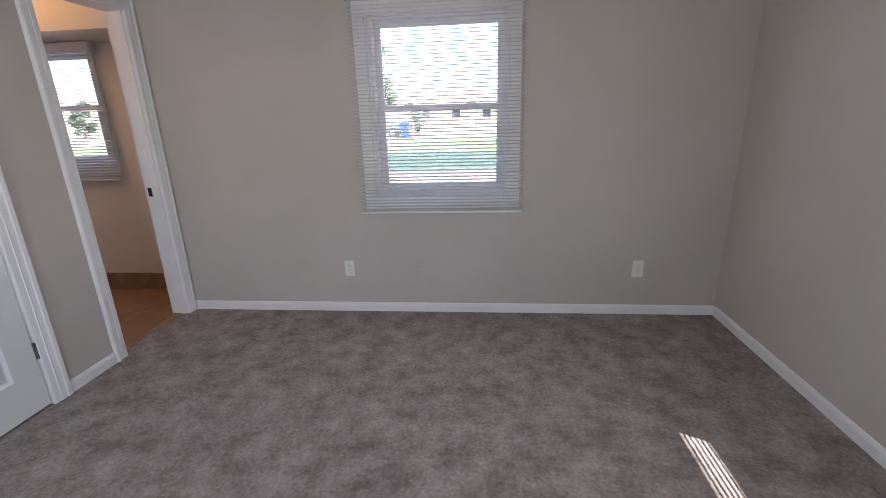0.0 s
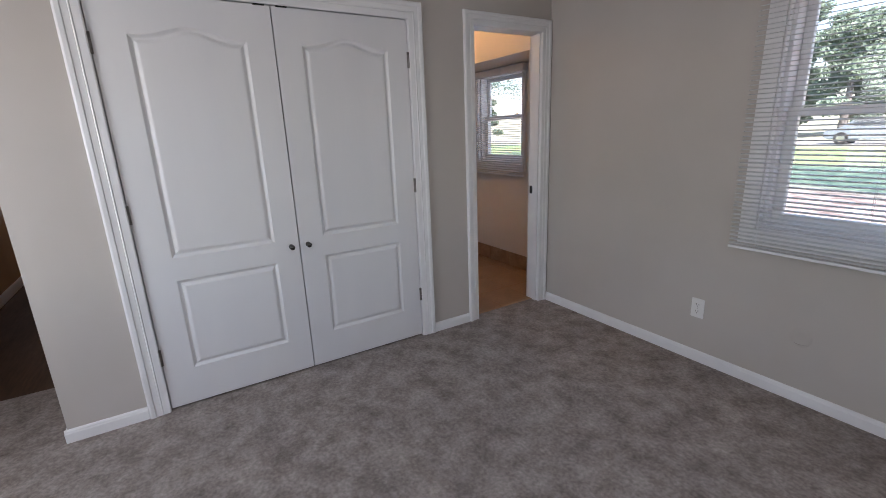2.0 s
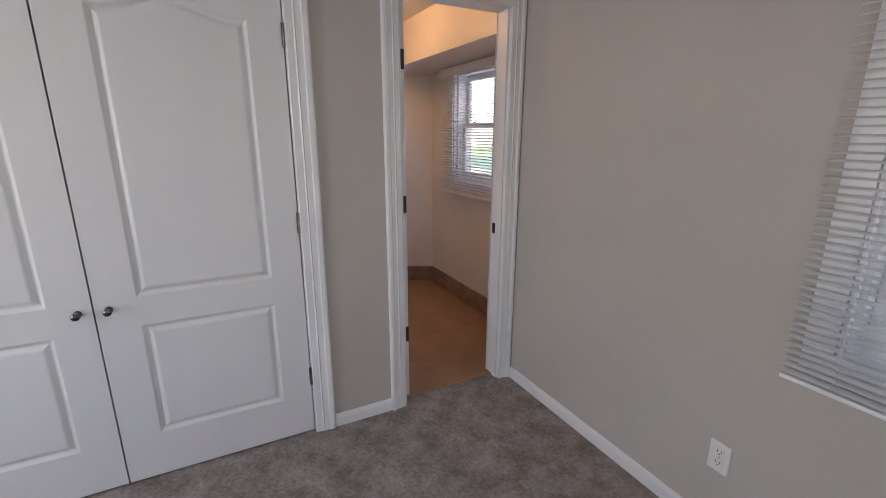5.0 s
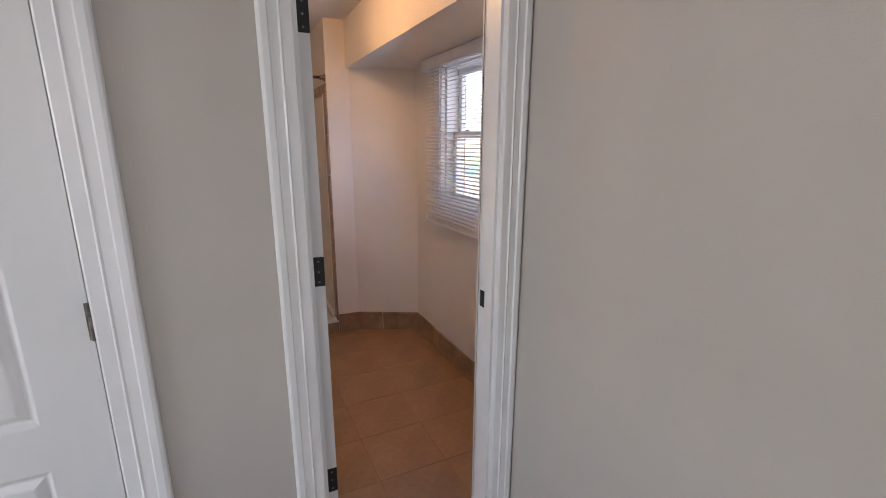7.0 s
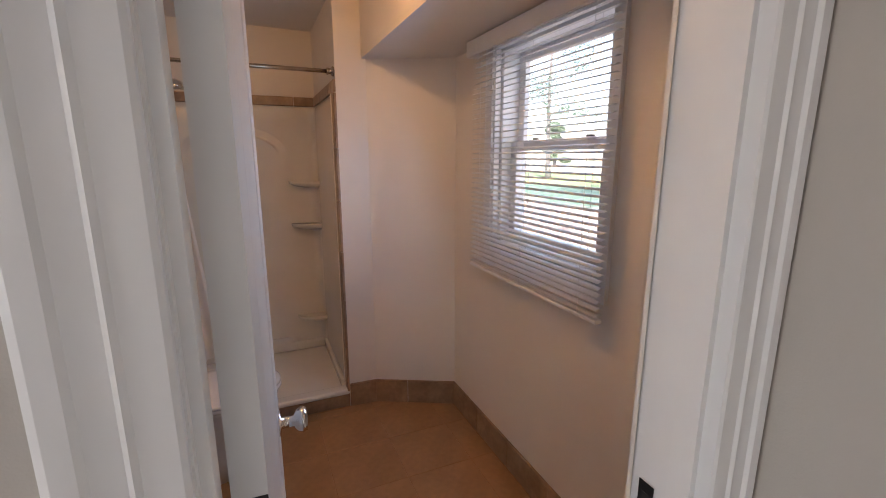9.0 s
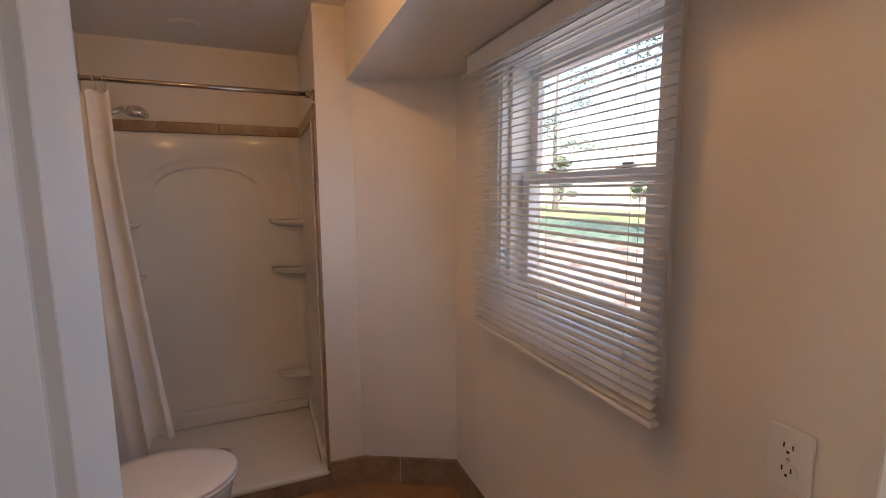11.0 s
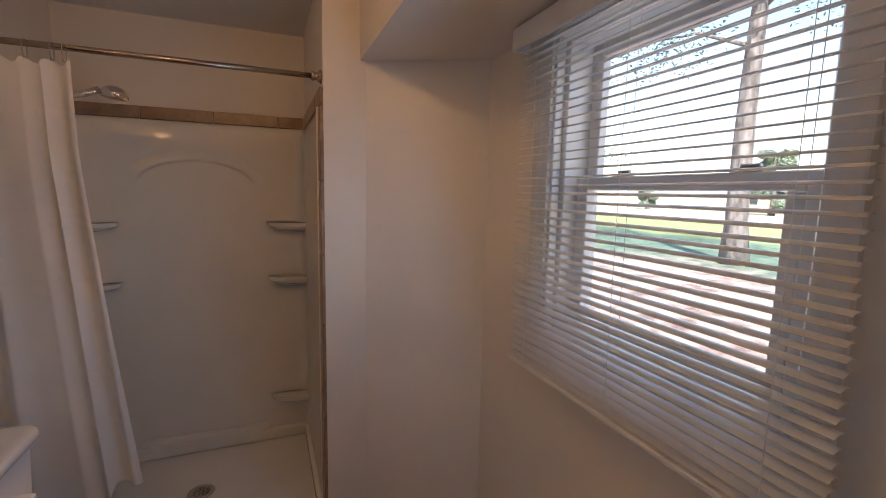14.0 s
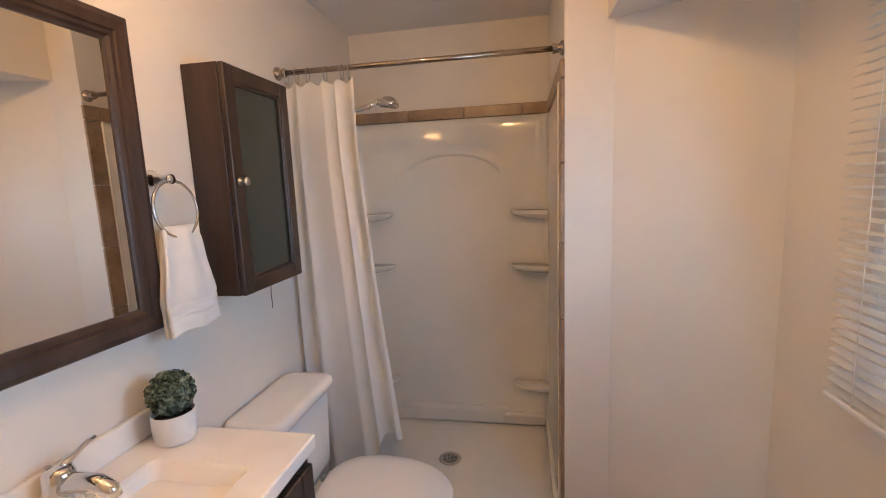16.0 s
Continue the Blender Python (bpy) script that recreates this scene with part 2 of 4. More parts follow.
def wall_panel(u0, u1, z0, z1, t, holes=()):
    """A wall in its own plane: u along, y from 0 to t, with openings (u0, u1, z0, z1) cut through."""
    bm = bmesh.new()
    us = sorted({u0, u1, *[h[0] for h in holes], *[h[1] for h in holes]})
    zs = sorted({z0, z1, *[h[2] for h in holes], *[h[3] for h in holes]})

    def is_open(i, j):
        if i < 0 or j < 0 or i >= len(us) - 1 or j >= len(zs) - 1:
            return True
        cu, cz = (us[i] + us[i + 1]) / 2, (zs[j] + zs[j + 1]) / 2
        return any(h[0] < cu < h[1] and h[2] < cz < h[3] for h in holes)

    vert = {}

    def v(i, j, k):
        if (i, j, k) not in vert:
            vert[i, j, k] = bm.verts.new((us[i], t * k, zs[j]))
        return vert[i, j, k]

    for i in range(len(us) - 1):
        for j in range(len(zs) - 1):
            if is_open(i, j):
                continue
            for k in (0, 1):
                bm.faces.new((v(i, j, k), v(i + 1, j, k), v(i + 1, j + 1, k), v(i, j + 1, k)))
            for di, dj, a, b in ((-1, 0, (i, j), (i, j + 1)), (1, 0, (i + 1, j), (i + 1, j + 1)), (0, -1, (i, j), (i + 1, j)), (0, 1, (i, j + 1), (i + 1, j + 1))):
                if is_open(i + di, j + dj):
                    bm.faces.new((v(*a, 0), v(*b, 0), v(*b, 1), v(*a, 1)))
    return bm


def casing_mesh(u0, u1, z0, z1, prof, closed=False):
    """Mitred trim round an opening in the plane y = 0, standing out towards -y. prof: (distance from the opening, thickness)."""
    bm = bmesh.new()
    rings = []
    for o, th in prof:
        path = [(u0 - o, z0 - o if closed else z0), (u0 - o, z1 + o), (u1 + o, z1 + o), (u1 + o, z0 - o if closed else z0)]
        rings.append([bm.verts.new((u, -th, z)) for u, z in path])
    for a, b in zip(rings, rings[1:]):
        for k in range(4 if closed else 3):
            j = (k + 1) % 4
            bm.faces.new((a[k], a[j], b[j], b[k]))
    if not closed:
        bm.faces.new([r[0] for r in rings])
        bm.faces.new([r[3] for r in rings][::-1])
    return bm


CASING = [(0, 0), (0, 0.009), (0.004, 0.012), (0.028, 0.013), (0.032, 0.017), (0.036, 0.014), (0.056, 0.016), (0.060, 0.021), (0.074, 0.022), (0.080, 0.019), (0.082, 0.014), (0.082, 0)]


def base_mesh(length, h, t):
    """A painted baseboard along +x, its back at y = 0, standing out to -y, with an eased top."""
    prof = [(0, 0), (-t, 0), (-t, h * 0.72), (-t * 0.8, h * 0.80), (-t * 0.75, h * 0.90), (-t * 0.35, h), (0, h)]
    bm = bmesh.new()
    loft(bm, [[(x, y, z) for y, z in prof] for x in (0, length)])
    return bm


NORTH = Matrix()                                  # faces -y
WEST = pose(0, 0, 0, 0, 0, 90)                    # local x runs +y, faces +x


# ---------------------------------------------------------------- setting
CH, BCH = 2.44, 2.24            # ceilings
RX, RY = 3.74, -4.25            # bedroom far sides
BN, BS = 0.385, -1.245          # bathroom north and south faces
# bedroom floor and hall floor
solid("floor_bedroom", box(-0.06, RX, RY, 0.0, -0.12, 0.0), CARPET, "mottled grey-brown cut-pile carpet over the bedroom floor", "carpet", "structure")
solid("floor_hall_carpet", box(-0.68, -0.06, -3.97, -3.1, -0.12, 0.0), CARPET, "grey-brown carpet running into the hallway", "carpet", "structure")
solid("floor_hall", box(-5.0, -0.68, -3.97, -2.6, -0.12, -0.004), DARKWOOD, "dark brown laminate hall floor beyond the carpet", "floor", "structure")

# north wall of the bedroom with its window
W1 = (1.47, 2.345, 0.83, 1.95)
solid("wall_north", wall_panel(0.0, RX + 0.15, -0.1, CH, 0.16, [W1]), GREIGE, "greige painted bedroom wall with one window", "wall", "structure")
# east wall with a window behind the first view
solid("wall_east", wall_panel(0.0, -RY + 0.2, -0.1, CH, 0.16, [(1.58, 3.10, 0.69, 1.95)]), GREIGE, "greige painted bedroom side wall", "wall", "structure", m=pose(RX, 0, 0, 0, 0, -90))
solid("wall_south", wall_panel(-RX - 0.2, 0.9, -0.1, CH, 0.15, [(-1.75, -0.45, 0.75, 2.05)]), GREIGE, "greige painted bedroom back wall", "wall", "structure", m=pose(0, RY, 0, 0, 0, 180))
# closet and bathroom door wall
solid("wall_west", wall_panel(-3.10, 0.0, -0.1, CH, 0.115, [(-2.695, -1.145, -0.2, 2.028), (-0.695, -0.072, -0.2, 2.035)]), GREIGE,
      "greige painted wall holding the closet and the bathroom door", "wall", "structure", m=WEST)
solid("wall_closet_end", box(-0.9, -0.117, -3.10, -3.0, -0.1, CH), GREIGE, "greige wall end beside the hallway", "wall", "structure")
solid("wall_hall_far", box(-5.0, 0.0, -4.07, -3.97, -0.1, CH), HALLP, "tan wall along the dim hallway", "wall", "structure")
solid("wall_hall_near", box(-5.0, -0.902, -3.1, -3.0, -0.1, CH), HALLP, "tan hallway wall", "wall", "structure")
# opening is added, to go with the hall's fill lamp
solid("wall_hall_end", wall_panel(3.0, 4.07, -0.1, CH, 0.1, [(3.25, 3.85, 0.9, 1.95)]), HALLP, "tan wall closing the hallway, with an added opening for fill light", "wall", "structure", m=pose(-5.1, 0, 0, 0, 0, -90))
solid("wall_closet_back", box(-0.75, -0.70, -3.0, -1.362, -0.1, CH), GREIGE, "plain wall closing the closet", "wall", "structure")
solid("ceiling_bedroom", box(-0.12, RX + 0.15, RY - 0.15, 0.16, CH, CH + 0.1), CEIL, "flat white bedroom ceiling", "ceiling", "structure")
solid("ceiling_hall", box(-5.1, -0.122, -4.07, -3.002, CH, CH + 0.1), CEIL, "flat hallway ceiling", "ceiling", "structure")

# baseboards
BBH, BBT = 0.066, 0.013
solid("baseboard_north", base_mesh(RX - 0.03, BBH, BBT), WHITE, "white painted baseboard", "baseboard", "structure", m=pose(0.022, 0, 0))
solid("baseboard_east", base_mesh(-RY - 0.02, BBH, BBT), WHITE, "white painted baseboard", "baseboard", "structure", m=pose(RX, -0.0145, 0, 0, 0, -90))
solid("baseboard_west_pier", base_mesh(0.297, BBH, BBT), WHITE, "white painted baseboard between closet and door", "baseboard", "structure", m=pose(0, -1.061, 0, 0, 0, 90))
solid("baseboard_west_end", base_mesh(0.335, BBH, BBT), WHITE, "white painted baseboard beside the closet", "baseboard", "structure", m=pose(0, -3.113, 0, 0, 0, 90))
solid("baseboard_hall_end", base_mesh(0.55, BBH, BBT), WHITE, "white painted baseboard turning into the hall", "baseboard", "structure", m=pose(-0.552, -3.10, 0))
solid("baseboard_hall", base_mesh(4.9, 0.09, BBT), WHITE, "cream painted hallway baseboard", "baseboard", "structure", m=pose(0.0, -3.97, 0, 0, 0, 180))


# ---------------------------------------------------------------- doors
def panel_outline(u0, u1, z0, z1, rise, d, n=24):
    """An inset panel's outline; the top rises in an ogee arch."""
    pts = [(u0 + d, z0 + d), (u1 - d, z0 + d)]
    for i in range(n + 1):
        s = 1 - i / n
        u = u0 + d + (u1 - u0 - 2 * d) * s
        w = max(0.0, min(1.0, (0.5 - abs(s - 0.5)) / 0.5))
        w = max(0.0, (w - 0.16) / 0.84)
        pts.append((u, z1 - d + rise * (w * w * (3 - 2 * w))))
    return pts


def door_face(bm, w, h, panels, y, sign):
    """One moulded face of a door leaf at depth y, recesses going towards sign."""
    outer = [bm.verts.new((u, y, z)) for u, z in ((0, 0), (w, 0), (w, h), (0, h))]
    edges = [bm.edges.new((outer[i], outer[(i + 1) % 4])) for i in range(4)]
    for u0, u1, z0, z1, rise in panels:
        rings = []
        for d, dep in ((0, 0), (0.002, 0.001), (0.011, 0.010), (0.015, 0.012), (0.019, 0.012), (0.032, 0.0035), (0.036, 0.002), (0.040, 0.0015)):
            rings.append([bm.verts.new((u, y + sign * dep, z)) for u, z in panel_outline(u0, u1, z0, z1, rise, d)])
        n = len(rings[0])
        edges += [bm.edges.new((rings[0][i], rings[0][(i + 1) % n])) for i in range(n)]
        for a, b in zip(rings, rings[1:]):
            for k in range(n):
                bm.faces.new((a[k], a[(k + 1) % n], b[(k + 1) % n], b[k]))
        bm.faces.new(rings[-1])
    bmesh.ops.triangle_fill(bm, use_beauty=True, edges=edges)
    return outer


def leaf_mesh(w, h, t, panels):
    bm = bmesh.new()
    a = door_face(bm, w, h, panels, 0.0, 1)
    b = door_face(bm, w, h, panels, t, -1)
    for i in range(4):
        j = (i + 1) % 4
        bm.faces.new((a[i], a[j], b[j], b[i]))
    return bm


def hinge(parent, x, y, z, open_leaf=False):
    """A butt hinge with its knuckle, 89 mm tall."""
    bm = bmesh.new()
    for k in range(3):
        lathe(bm, [(0, -0.045 + 0.03 * k), (0.0075, -0.045 + 0.03 * k), (0.0075, -0.0165 + 0.03 * k), (0, -0.0165 + 0.03 * k)], 12)
    bm_box(bm, -0.010, 0.010, -0.001, 0.0012, -0.044, 0.044)
    ob = part("hinge", bm, DARKNI, parent, "dark nickel butt hinge")
    ob.matrix_basis = pose(x, y, z)
    return ob


def knob(parent, m, r=0.015, reach=0.032, material=CHROME, label="chrome ball knob"):
    bm = lathe(bmesh.new(), [(0, 0), (r * 0.95, 0), (r * 0.95, 0.003), (r * 0.45, 0.005), (r * 0.4, reach * 0.5), (r * 0.8, reach * 0.62), (r, reach * 0.8), (r * 0.85, reach * 0.95), (0, reach)], 24)
    ob = part("knob", bm, material, parent, label, smooth=True)
    ob.matrix_basis = m
    return ob


CLW, CLH = 0.7535, 1.997
CPAN = [(0.134, 0.627, 0.812 - 0.012, 1.838 - 0.012, 0.045), (0.134, 0.627, 0.21 - 0.012, 0.695 - 0.012, 0.0)]
for side, y0 in (("a", -2.677), ("b", -1.9175)):
    door = thing("closet_door", "white two-panel arched closet door, closed", "door", pose(-0.004, y0, 0.012, 0, 0, 90), "pair of closet doors")
    part("leaf", leaf_mesh(CLW, CLH, 0.035, CPAN), DOORW, door)
    hx = -0.004 if side == "a" else CLW + 0.004
    for hz in (0.296, 1.036, 1.78):
        hinge(door, hx, -0.006, hz)
    kx = CLW - 0.044 if side == "a" else 0.044
    knob(door, pose(kx, 0, 0.765, 90, 0, 0), 0.0145, 0.042, DCHROME, "dark chrome ball knob")
    bm = box(kx - 0.035 if side == "a" else kx - 0.02, kx + 0.02 if side == "a" else kx + 0.035, -0.002, 0.02, CLH - 0.003, CLH + 0.012)
    part("ball_catch", bm, DARKM, door, "dark metal top catch")
solid("closet_casing", casing_mesh(-2.682, -1.158, 0.0, 2.013, [(o * 1.15, th) for o, th in CASING]), WHITE, "white profiled casing round the closet doors", "door trim", "structure", m=WEST)
bm = bmesh.new()
bm_box(bm, -2.695, -2.681, 0.0, 0.115, 0, 2.014)
bm_box(bm, -1.159, -1.145, 0.0, 0.115, 0, 2.014)
bm_box(bm, -2.695, -1.145, 0.0, 0.115, 2.0145, 2.028)
solid("closet_jamb", bm, WHITE, "white closet door jamb", "door trim", "structure", m=WEST)

# bathroom doorway
DL, DR = -0.678, -0.085
solid("door_casing", casing_mesh(DL - 0.002, DR - 0.001, 0.0, 2.022, CASING), WHITE, "white profiled casing round the bathroom doorway", "door trim", "structure", m=WEST)
bm = bmesh.new()
bm_box(bm, -0.695, DL, 0.0, 0.118, 0, 2.018)
bm_box(bm, DR, -0.072, 0.0, 0.118, 0, 2.018)
bm_box(bm, -0.695, -0.072, 0.0, 0.118, 2.0185, 2.035)
bm_box(bm, DL, DL + 0.010, 0.012, 0.048, 0, 2.018)
bm_box(bm, DR - 0.010, DR, 0.012, 0.048, 0, 2.018)
solid("door_jamb", bm, WHITE, "white bathroom door jamb with stop strips", "door trim", "structure", m=WEST)
strike = thing("strike_plate", "dark bronze strike plate on the white jamb", "strike plate", pose(-0.088, DR - 0.001, 0.906))
part("plate", box(-0.014, 0.014, -0.0015, 0.0, -0.03, 0.03, 0.0006), DARKM, strike)
part("latch_hole", box(-0.007, 0.007, -0.0022, -0.0014, -0.012, 0.012), SLOT, strike)
solid("door_casing_inner", casing_mesh(0.085 + 0.004, 0.695 - 0.004, 0.0, 2.022, CASING), CREAM, "cream painted casing on the bathroom side of the doorway", "door trim", "structure", m=pose(-0.115, 0, 0, 0, 0, -90))
bdoor = thing("bathroom_door", "white two-panel bathroom door standing open against the vanity", "door", pose(-0.062, -0.631, 0.012, 0, 0, 177.55))
BW = 0.541
BPAN = [(0.105, BW - 0.105, 0.80, 1.826, 0.04), (0.105, BW - 0.105, 0.198, 0.683, 0.0)]
part("leaf", leaf_mesh(BW, 2.0, 0.032, BPAN), DOORW, bdoor)
for hz in (0.37, 1.07, 1.74):
    bm = box(-0.0025, 0.0, 0.0, 0.031, hz - 0.043, hz + 0.043, 0.0008)
    hg = part("hinge", bm, DARKM, bdoor, "dark bronze hinge leaf with screws")
    for sz in (-0.03, 0.0, 0.03):
        part("screw", lathe(bmesh.new(), [(0, 0.0008), (0.0028, 0.0006), (0.0034, 0)], 10, pose(-0.0025, 0.016, hz + sz, 0, -90, 0)), DARKNI, hg)
for yy, rr in ((0.0, 90), (0.032, -90)):
    knob(bdoor, pose(BW - 0.06, yy, 0.89, rr, 0, 0), 0.027, 0.058, CHROME, "chrome round door knob")


# ---------------------------------------------------------------- windows and blinds
def ring_bar(bm, u0, u1, z0, z1, y0, y1, w, wb=None, wt=None):
    """A frame of four bars round a rectangle."""
    wb, wt = wb or w, wt or w
    bm_box(bm, u0, u0 + w, y0, y1, z0, z1, 0.003, 1)
    bm_box(bm, u1 - w, u1, y0, y1, z0, z1, 0.003, 1)
    bm_box(bm, u0 + w, u1 - w, y0 + 0.001, y1 - 0.001, z0, z0 + wb, 0.003, 1)
    bm_box(bm, u0 + w, u1 - w, y0 + 0.001, y1 - 0.001, z1 - wt, z1, 0.003, 1)


def window(name, label, u0, u1, z0, z1, zm, m, ypane=0.09, stile=0.0):
    """A double-hung vinyl window filling the opening; y = 0 is the room face of the wall."""
    w = tagged(new(name), label, "window", "", "structure")
    w.matrix_basis = m
    bm = bmesh.new()
    ring_bar(bm, u0 + 0.001, u1 - 0.001, z0 + 0.001, z1 - 0.001, 0.03, 0.16, 0.028, 0.03, 0.024)
    part("window_frame", bm, VINYL, w)
    lining = bmesh.new()
    ring_bar(lining, u0, u1, z0, z1, -0.001, 0.029, 0.012)
    part("lining", lining, WHITE, w)
    a0, a1 = u0 + 0.028, u1 - 0.028
    bm = bmesh.new()
    ring_bar(bm, a0, a1, zm - 0.018, z1 - 0.024, ypane + 0.022, ypane + 0.05, 0.042, 0.034, 0.04)
    up = part("upper_sash", bm, VINYL, w)
    bm = bmesh.new()
    ring_bar(bm, a0, a1, z0 + 0.03, zm + 0.018, ypane - 0.012, ypane + 0.018, 0.046, 0.055, 0.036)
    if stile:
        bm_box(bm, a1 - 0.046 - stile, a1 - 0.047, ypane - 0.010, ypane + 0.016, z0 + 0.086, zm - 0.019, 0.003, 1)
    lo = part("lower_sash", bm, VINYL, w)
    for sash, y, q0, q1 in ((up, ypane + 0.036, zm + 0.012, z1 - 0.06), (lo, ypane + 0.004, z0 + 0.08, zm - 0.014)):
        p = part("pane", box(a0 + 0.036, a1 - 0.036, y, y + 0.004, q0, q1), GLASS, sash, "clear glass pane")
        p.visible_shadow = False
    for f in (0.25, 0.75):
        bm = bmesh.new()
        u = a0 + (a1 - a0) * f
        bm_box(bm, u - 0.028, u + 0.028, ypane - 0.01, ypane + 0.014, zm + 0.018, zm + 0.026, 0.002, 1)
        bm_box(bm, u - 0.010, u + 0.030, ypane - 0.006, ypane + 0.008, zm + 0.026, zm + 0.034, 0.003, 1)
        part("sash_lock", bm, NICKEL, w, "small grey sash lock")
    for u in (u0 + 0.012, u1 - 0.018):
        part("jamb_track", box(u, u + 0.006, ypane + 0.022, ypane + 0.040, zm + 0.03, z1 - 0.05), DARKM, w, "dark sash track slot")
    return w


def blind(label, u0, u1, ztop, zbot, y, m, pitch, tilt, cords, valance=0.0, group=""):
    """A horizontal mini blind: head rail, slats, bottom rail, ladder cords; y its middle, in front of the wall."""
    b = thing("window_blind", label, "blind", m, group)
    bm = box(u0, u1, y - 0.019, y + 0.019, ztop - 0.034, ztop, 0.003, 1)
    part("head_rail", bm, VINYL, b)
    if valance:
        bm = box(u0 - 0.02, u1 + 0.02, y - 0.032, y - 0.022, ztop - valance, ztop + 0.002, 0.003, 1)
        bm_box(bm, u0 - 0.02, u0 - 0.013, y - 0.022, y + 0.03, ztop - valance, ztop + 0.002)
        bm_box(bm, u1 + 0.013, u1 + 0.02, y - 0.022, y + 0.03, ztop - valance, ztop + 0.002)
        part("valance", bm, VINYL, b, "white head-rail valance")
    part("bottom_rail", box(u0, u1, y - 0.014, y + 0.014, zbot, zbot + 0.014, 0.004, 2), VINYL, b)
    bm = bmesh.new()
    prof = [(-0.0125, -0.0016), (-0.006, 0.0008), (0.0, 0.0016), (0.006, 0.0008), (0.0125, -0.0016)]
    top = [[bm.verts.new((u, yy, zz + 0.0004)) for yy, zz in prof] for u in (u0 + 0.002, u1 - 0.002)]
    low = [[bm.verts.new((u, yy, zz - 0.0004)) for yy, zz in prof] for u in (u0 + 0.002, u1 - 0.002)]
    for k in range(4):
        bm.faces.new((top[0][k], top[1][k], top[1][k + 1], top[0][k + 1]))
        bm.faces.new((low[0][k], low[1][k], low[1][k + 1], low[0][k + 1]))
    for k in (0, 4):
        bm.faces.new((top[0][k], top[1][k], low[1][k], low[0][k]))
    me = mesh_of("slat", bm, SLAT)
    rnd = random.Random(len(label))
    z = zbot + 0.014 + 0.012
    while z < ztop - 0.04:
        share("slat", me, b, pose(rnd.uniform(-0.001, 0.001), y, z, tilt + rnd.uniform(-2.0, 2.0), rnd.uniform(-0.06, 0.06), 0))
        z += pitch
    for f in cords:
        u = u0 + (u1 - u0) * f
        bm = bmesh.new()
        for yy in (-0.0135, 0.0135):
            tube(bm, [(u, y + yy, zbot + 0.012), (u, y + yy, ztop - 0.03)], 0.0007, 5)
        part("ladder_cord", bm, VINYL, b, "thin white ladder cord")
    return b


window("window_1", "white vinyl double-hung bedroom window", *W1, 1.40, NORTH)
solid("window_casing_1", casing_mesh(*W1, [(0, 0), (0, 0.010), (0.03, 0.013), (0.055, 0.016), (0.07, 0.016), (0.07, 0)], True), WHITE, "white window casing behind the blind", "window trim", "structure")
blind("white mini blind hanging open over the bedroom window", 1.373, 2.430, 2.045, 0.733, -0.040, NORTH, 0.0215, 10, (0.12, 0.5, 0.88))
window("window_3", "white window letting sun into the bedroom", 1.58, 3.10, 0.69, 1.95, 1.34, pose(RX, 0, 0, 0, 0, -90))
blind("white mini blind on the sunny side window", 1.55, 3.13, 2.03, 0.62, -0.036, pose(RX, 0, 0, 0, 0, -90), 0.0215, 36, (0.12, 0.5, 0.88))
# out of view, its place chosen for the light it gives
window("window_4", "unseen white bedroom window behind the path, placed for its light", -1.75, -0.45, 0.75, 2.05, 1.4, pose(0, RY, 0, 0, 0, 180))


# ---------------------------------------------------------------- bathroom shell
W2 = (-1.43, -0.725, 1.03, 1.905)
bnw = solid("wall_bath_north", wall_panel(-1.9, -0.02, -0.1, BCH, 0.15, [W2]), CREAM, "cream painted bathroom wall with one window", "wall", "structure", m=pose(0, BN, 0))
solid("wall_bath_door_side", box(-0.115, -0.02, 0.162, BN, -0.1, BCH), CREAM, "cream wall beside the bathroom door", "wall", "structure")
bm = wall_panel(-0.36, 1.28, -0.1, BCH, 0.006, [(0.072, 0.695, -0.2, 2.035)])
solid("wall_bath_door_face", bm, CREAM, "cream painted bathroom face of the door wall", "wall", "structure", m=pose(-0.1155, 0, 0, 0, 0, -90))
solid("wall_bath_south", box(-2.95, -0.118, BS - 0.11, BS, -0.1, BCH), CREAM, "cream painted wall behind vanity and toilet", "wall", "structure")
solid("wall_bath_back", box(-3.0, -2.84, BS, 0.0, -0.1, BCH), CREAM, "cream painted wall above the shower", "wall", "structure")
bm = bmesh.new()
plan = [(-2.040, -0.190), (-2.033, -0.033), (-1.822, BN + 0.001), (-1.90, BN + 0.15), (-2.95, BN + 0.15), (-2.95, -0.190)]
loft(bm, [[(x, y, z) for x, y in plan] for z in (-0.1, BCH)])
solid("wall_bath_pier", bm, CREAM, "cream painted pier with an angled face beside the shower", "wall", "structure")
bm = bmesh.new()
plan = [(-0.1165, -0.055), (-0.1165, BN), (-1.8215, BN), (-2.0325, -0.034), (-2.034, -0.055)]
loft(bm, [[(x, y, z) for x, y in plan] for z in (1.935, BCH)])
solid("soffit", bm, CREAM, "cream painted soffit above the bathroom window", "soffit", "structure")
solid("ceiling_bath", box(-3.0, -0.02, BS - 0.11, BN + 0.15, BCH, BCH + 0.1), CEIL, "flat cream bathroom ceiling", "ceiling", "structure")
window("window_2", "white vinyl double-hung bathroom window", *W2, 1.485, pose(0, BN, 0), stile=0.034)
solid("window_casing_2", casing_mesh(*W2, [(0, 0), (0, 0.010), (0.02, 0.012), (0.045, 0.015), (0.05, 0.015), (0.05, 0)], True), WHITE, "white window casing behind the blind", "window trim", "structure", m=pose(0, BN, 0))
blind("white mini blind with valance over the bathroom window", -1.497, -0.643, 1.928, 0.935, -0.062, pose(0, BN, 0), 0.0215, 11, (0.10, 0.5, 0.90), 0.062)
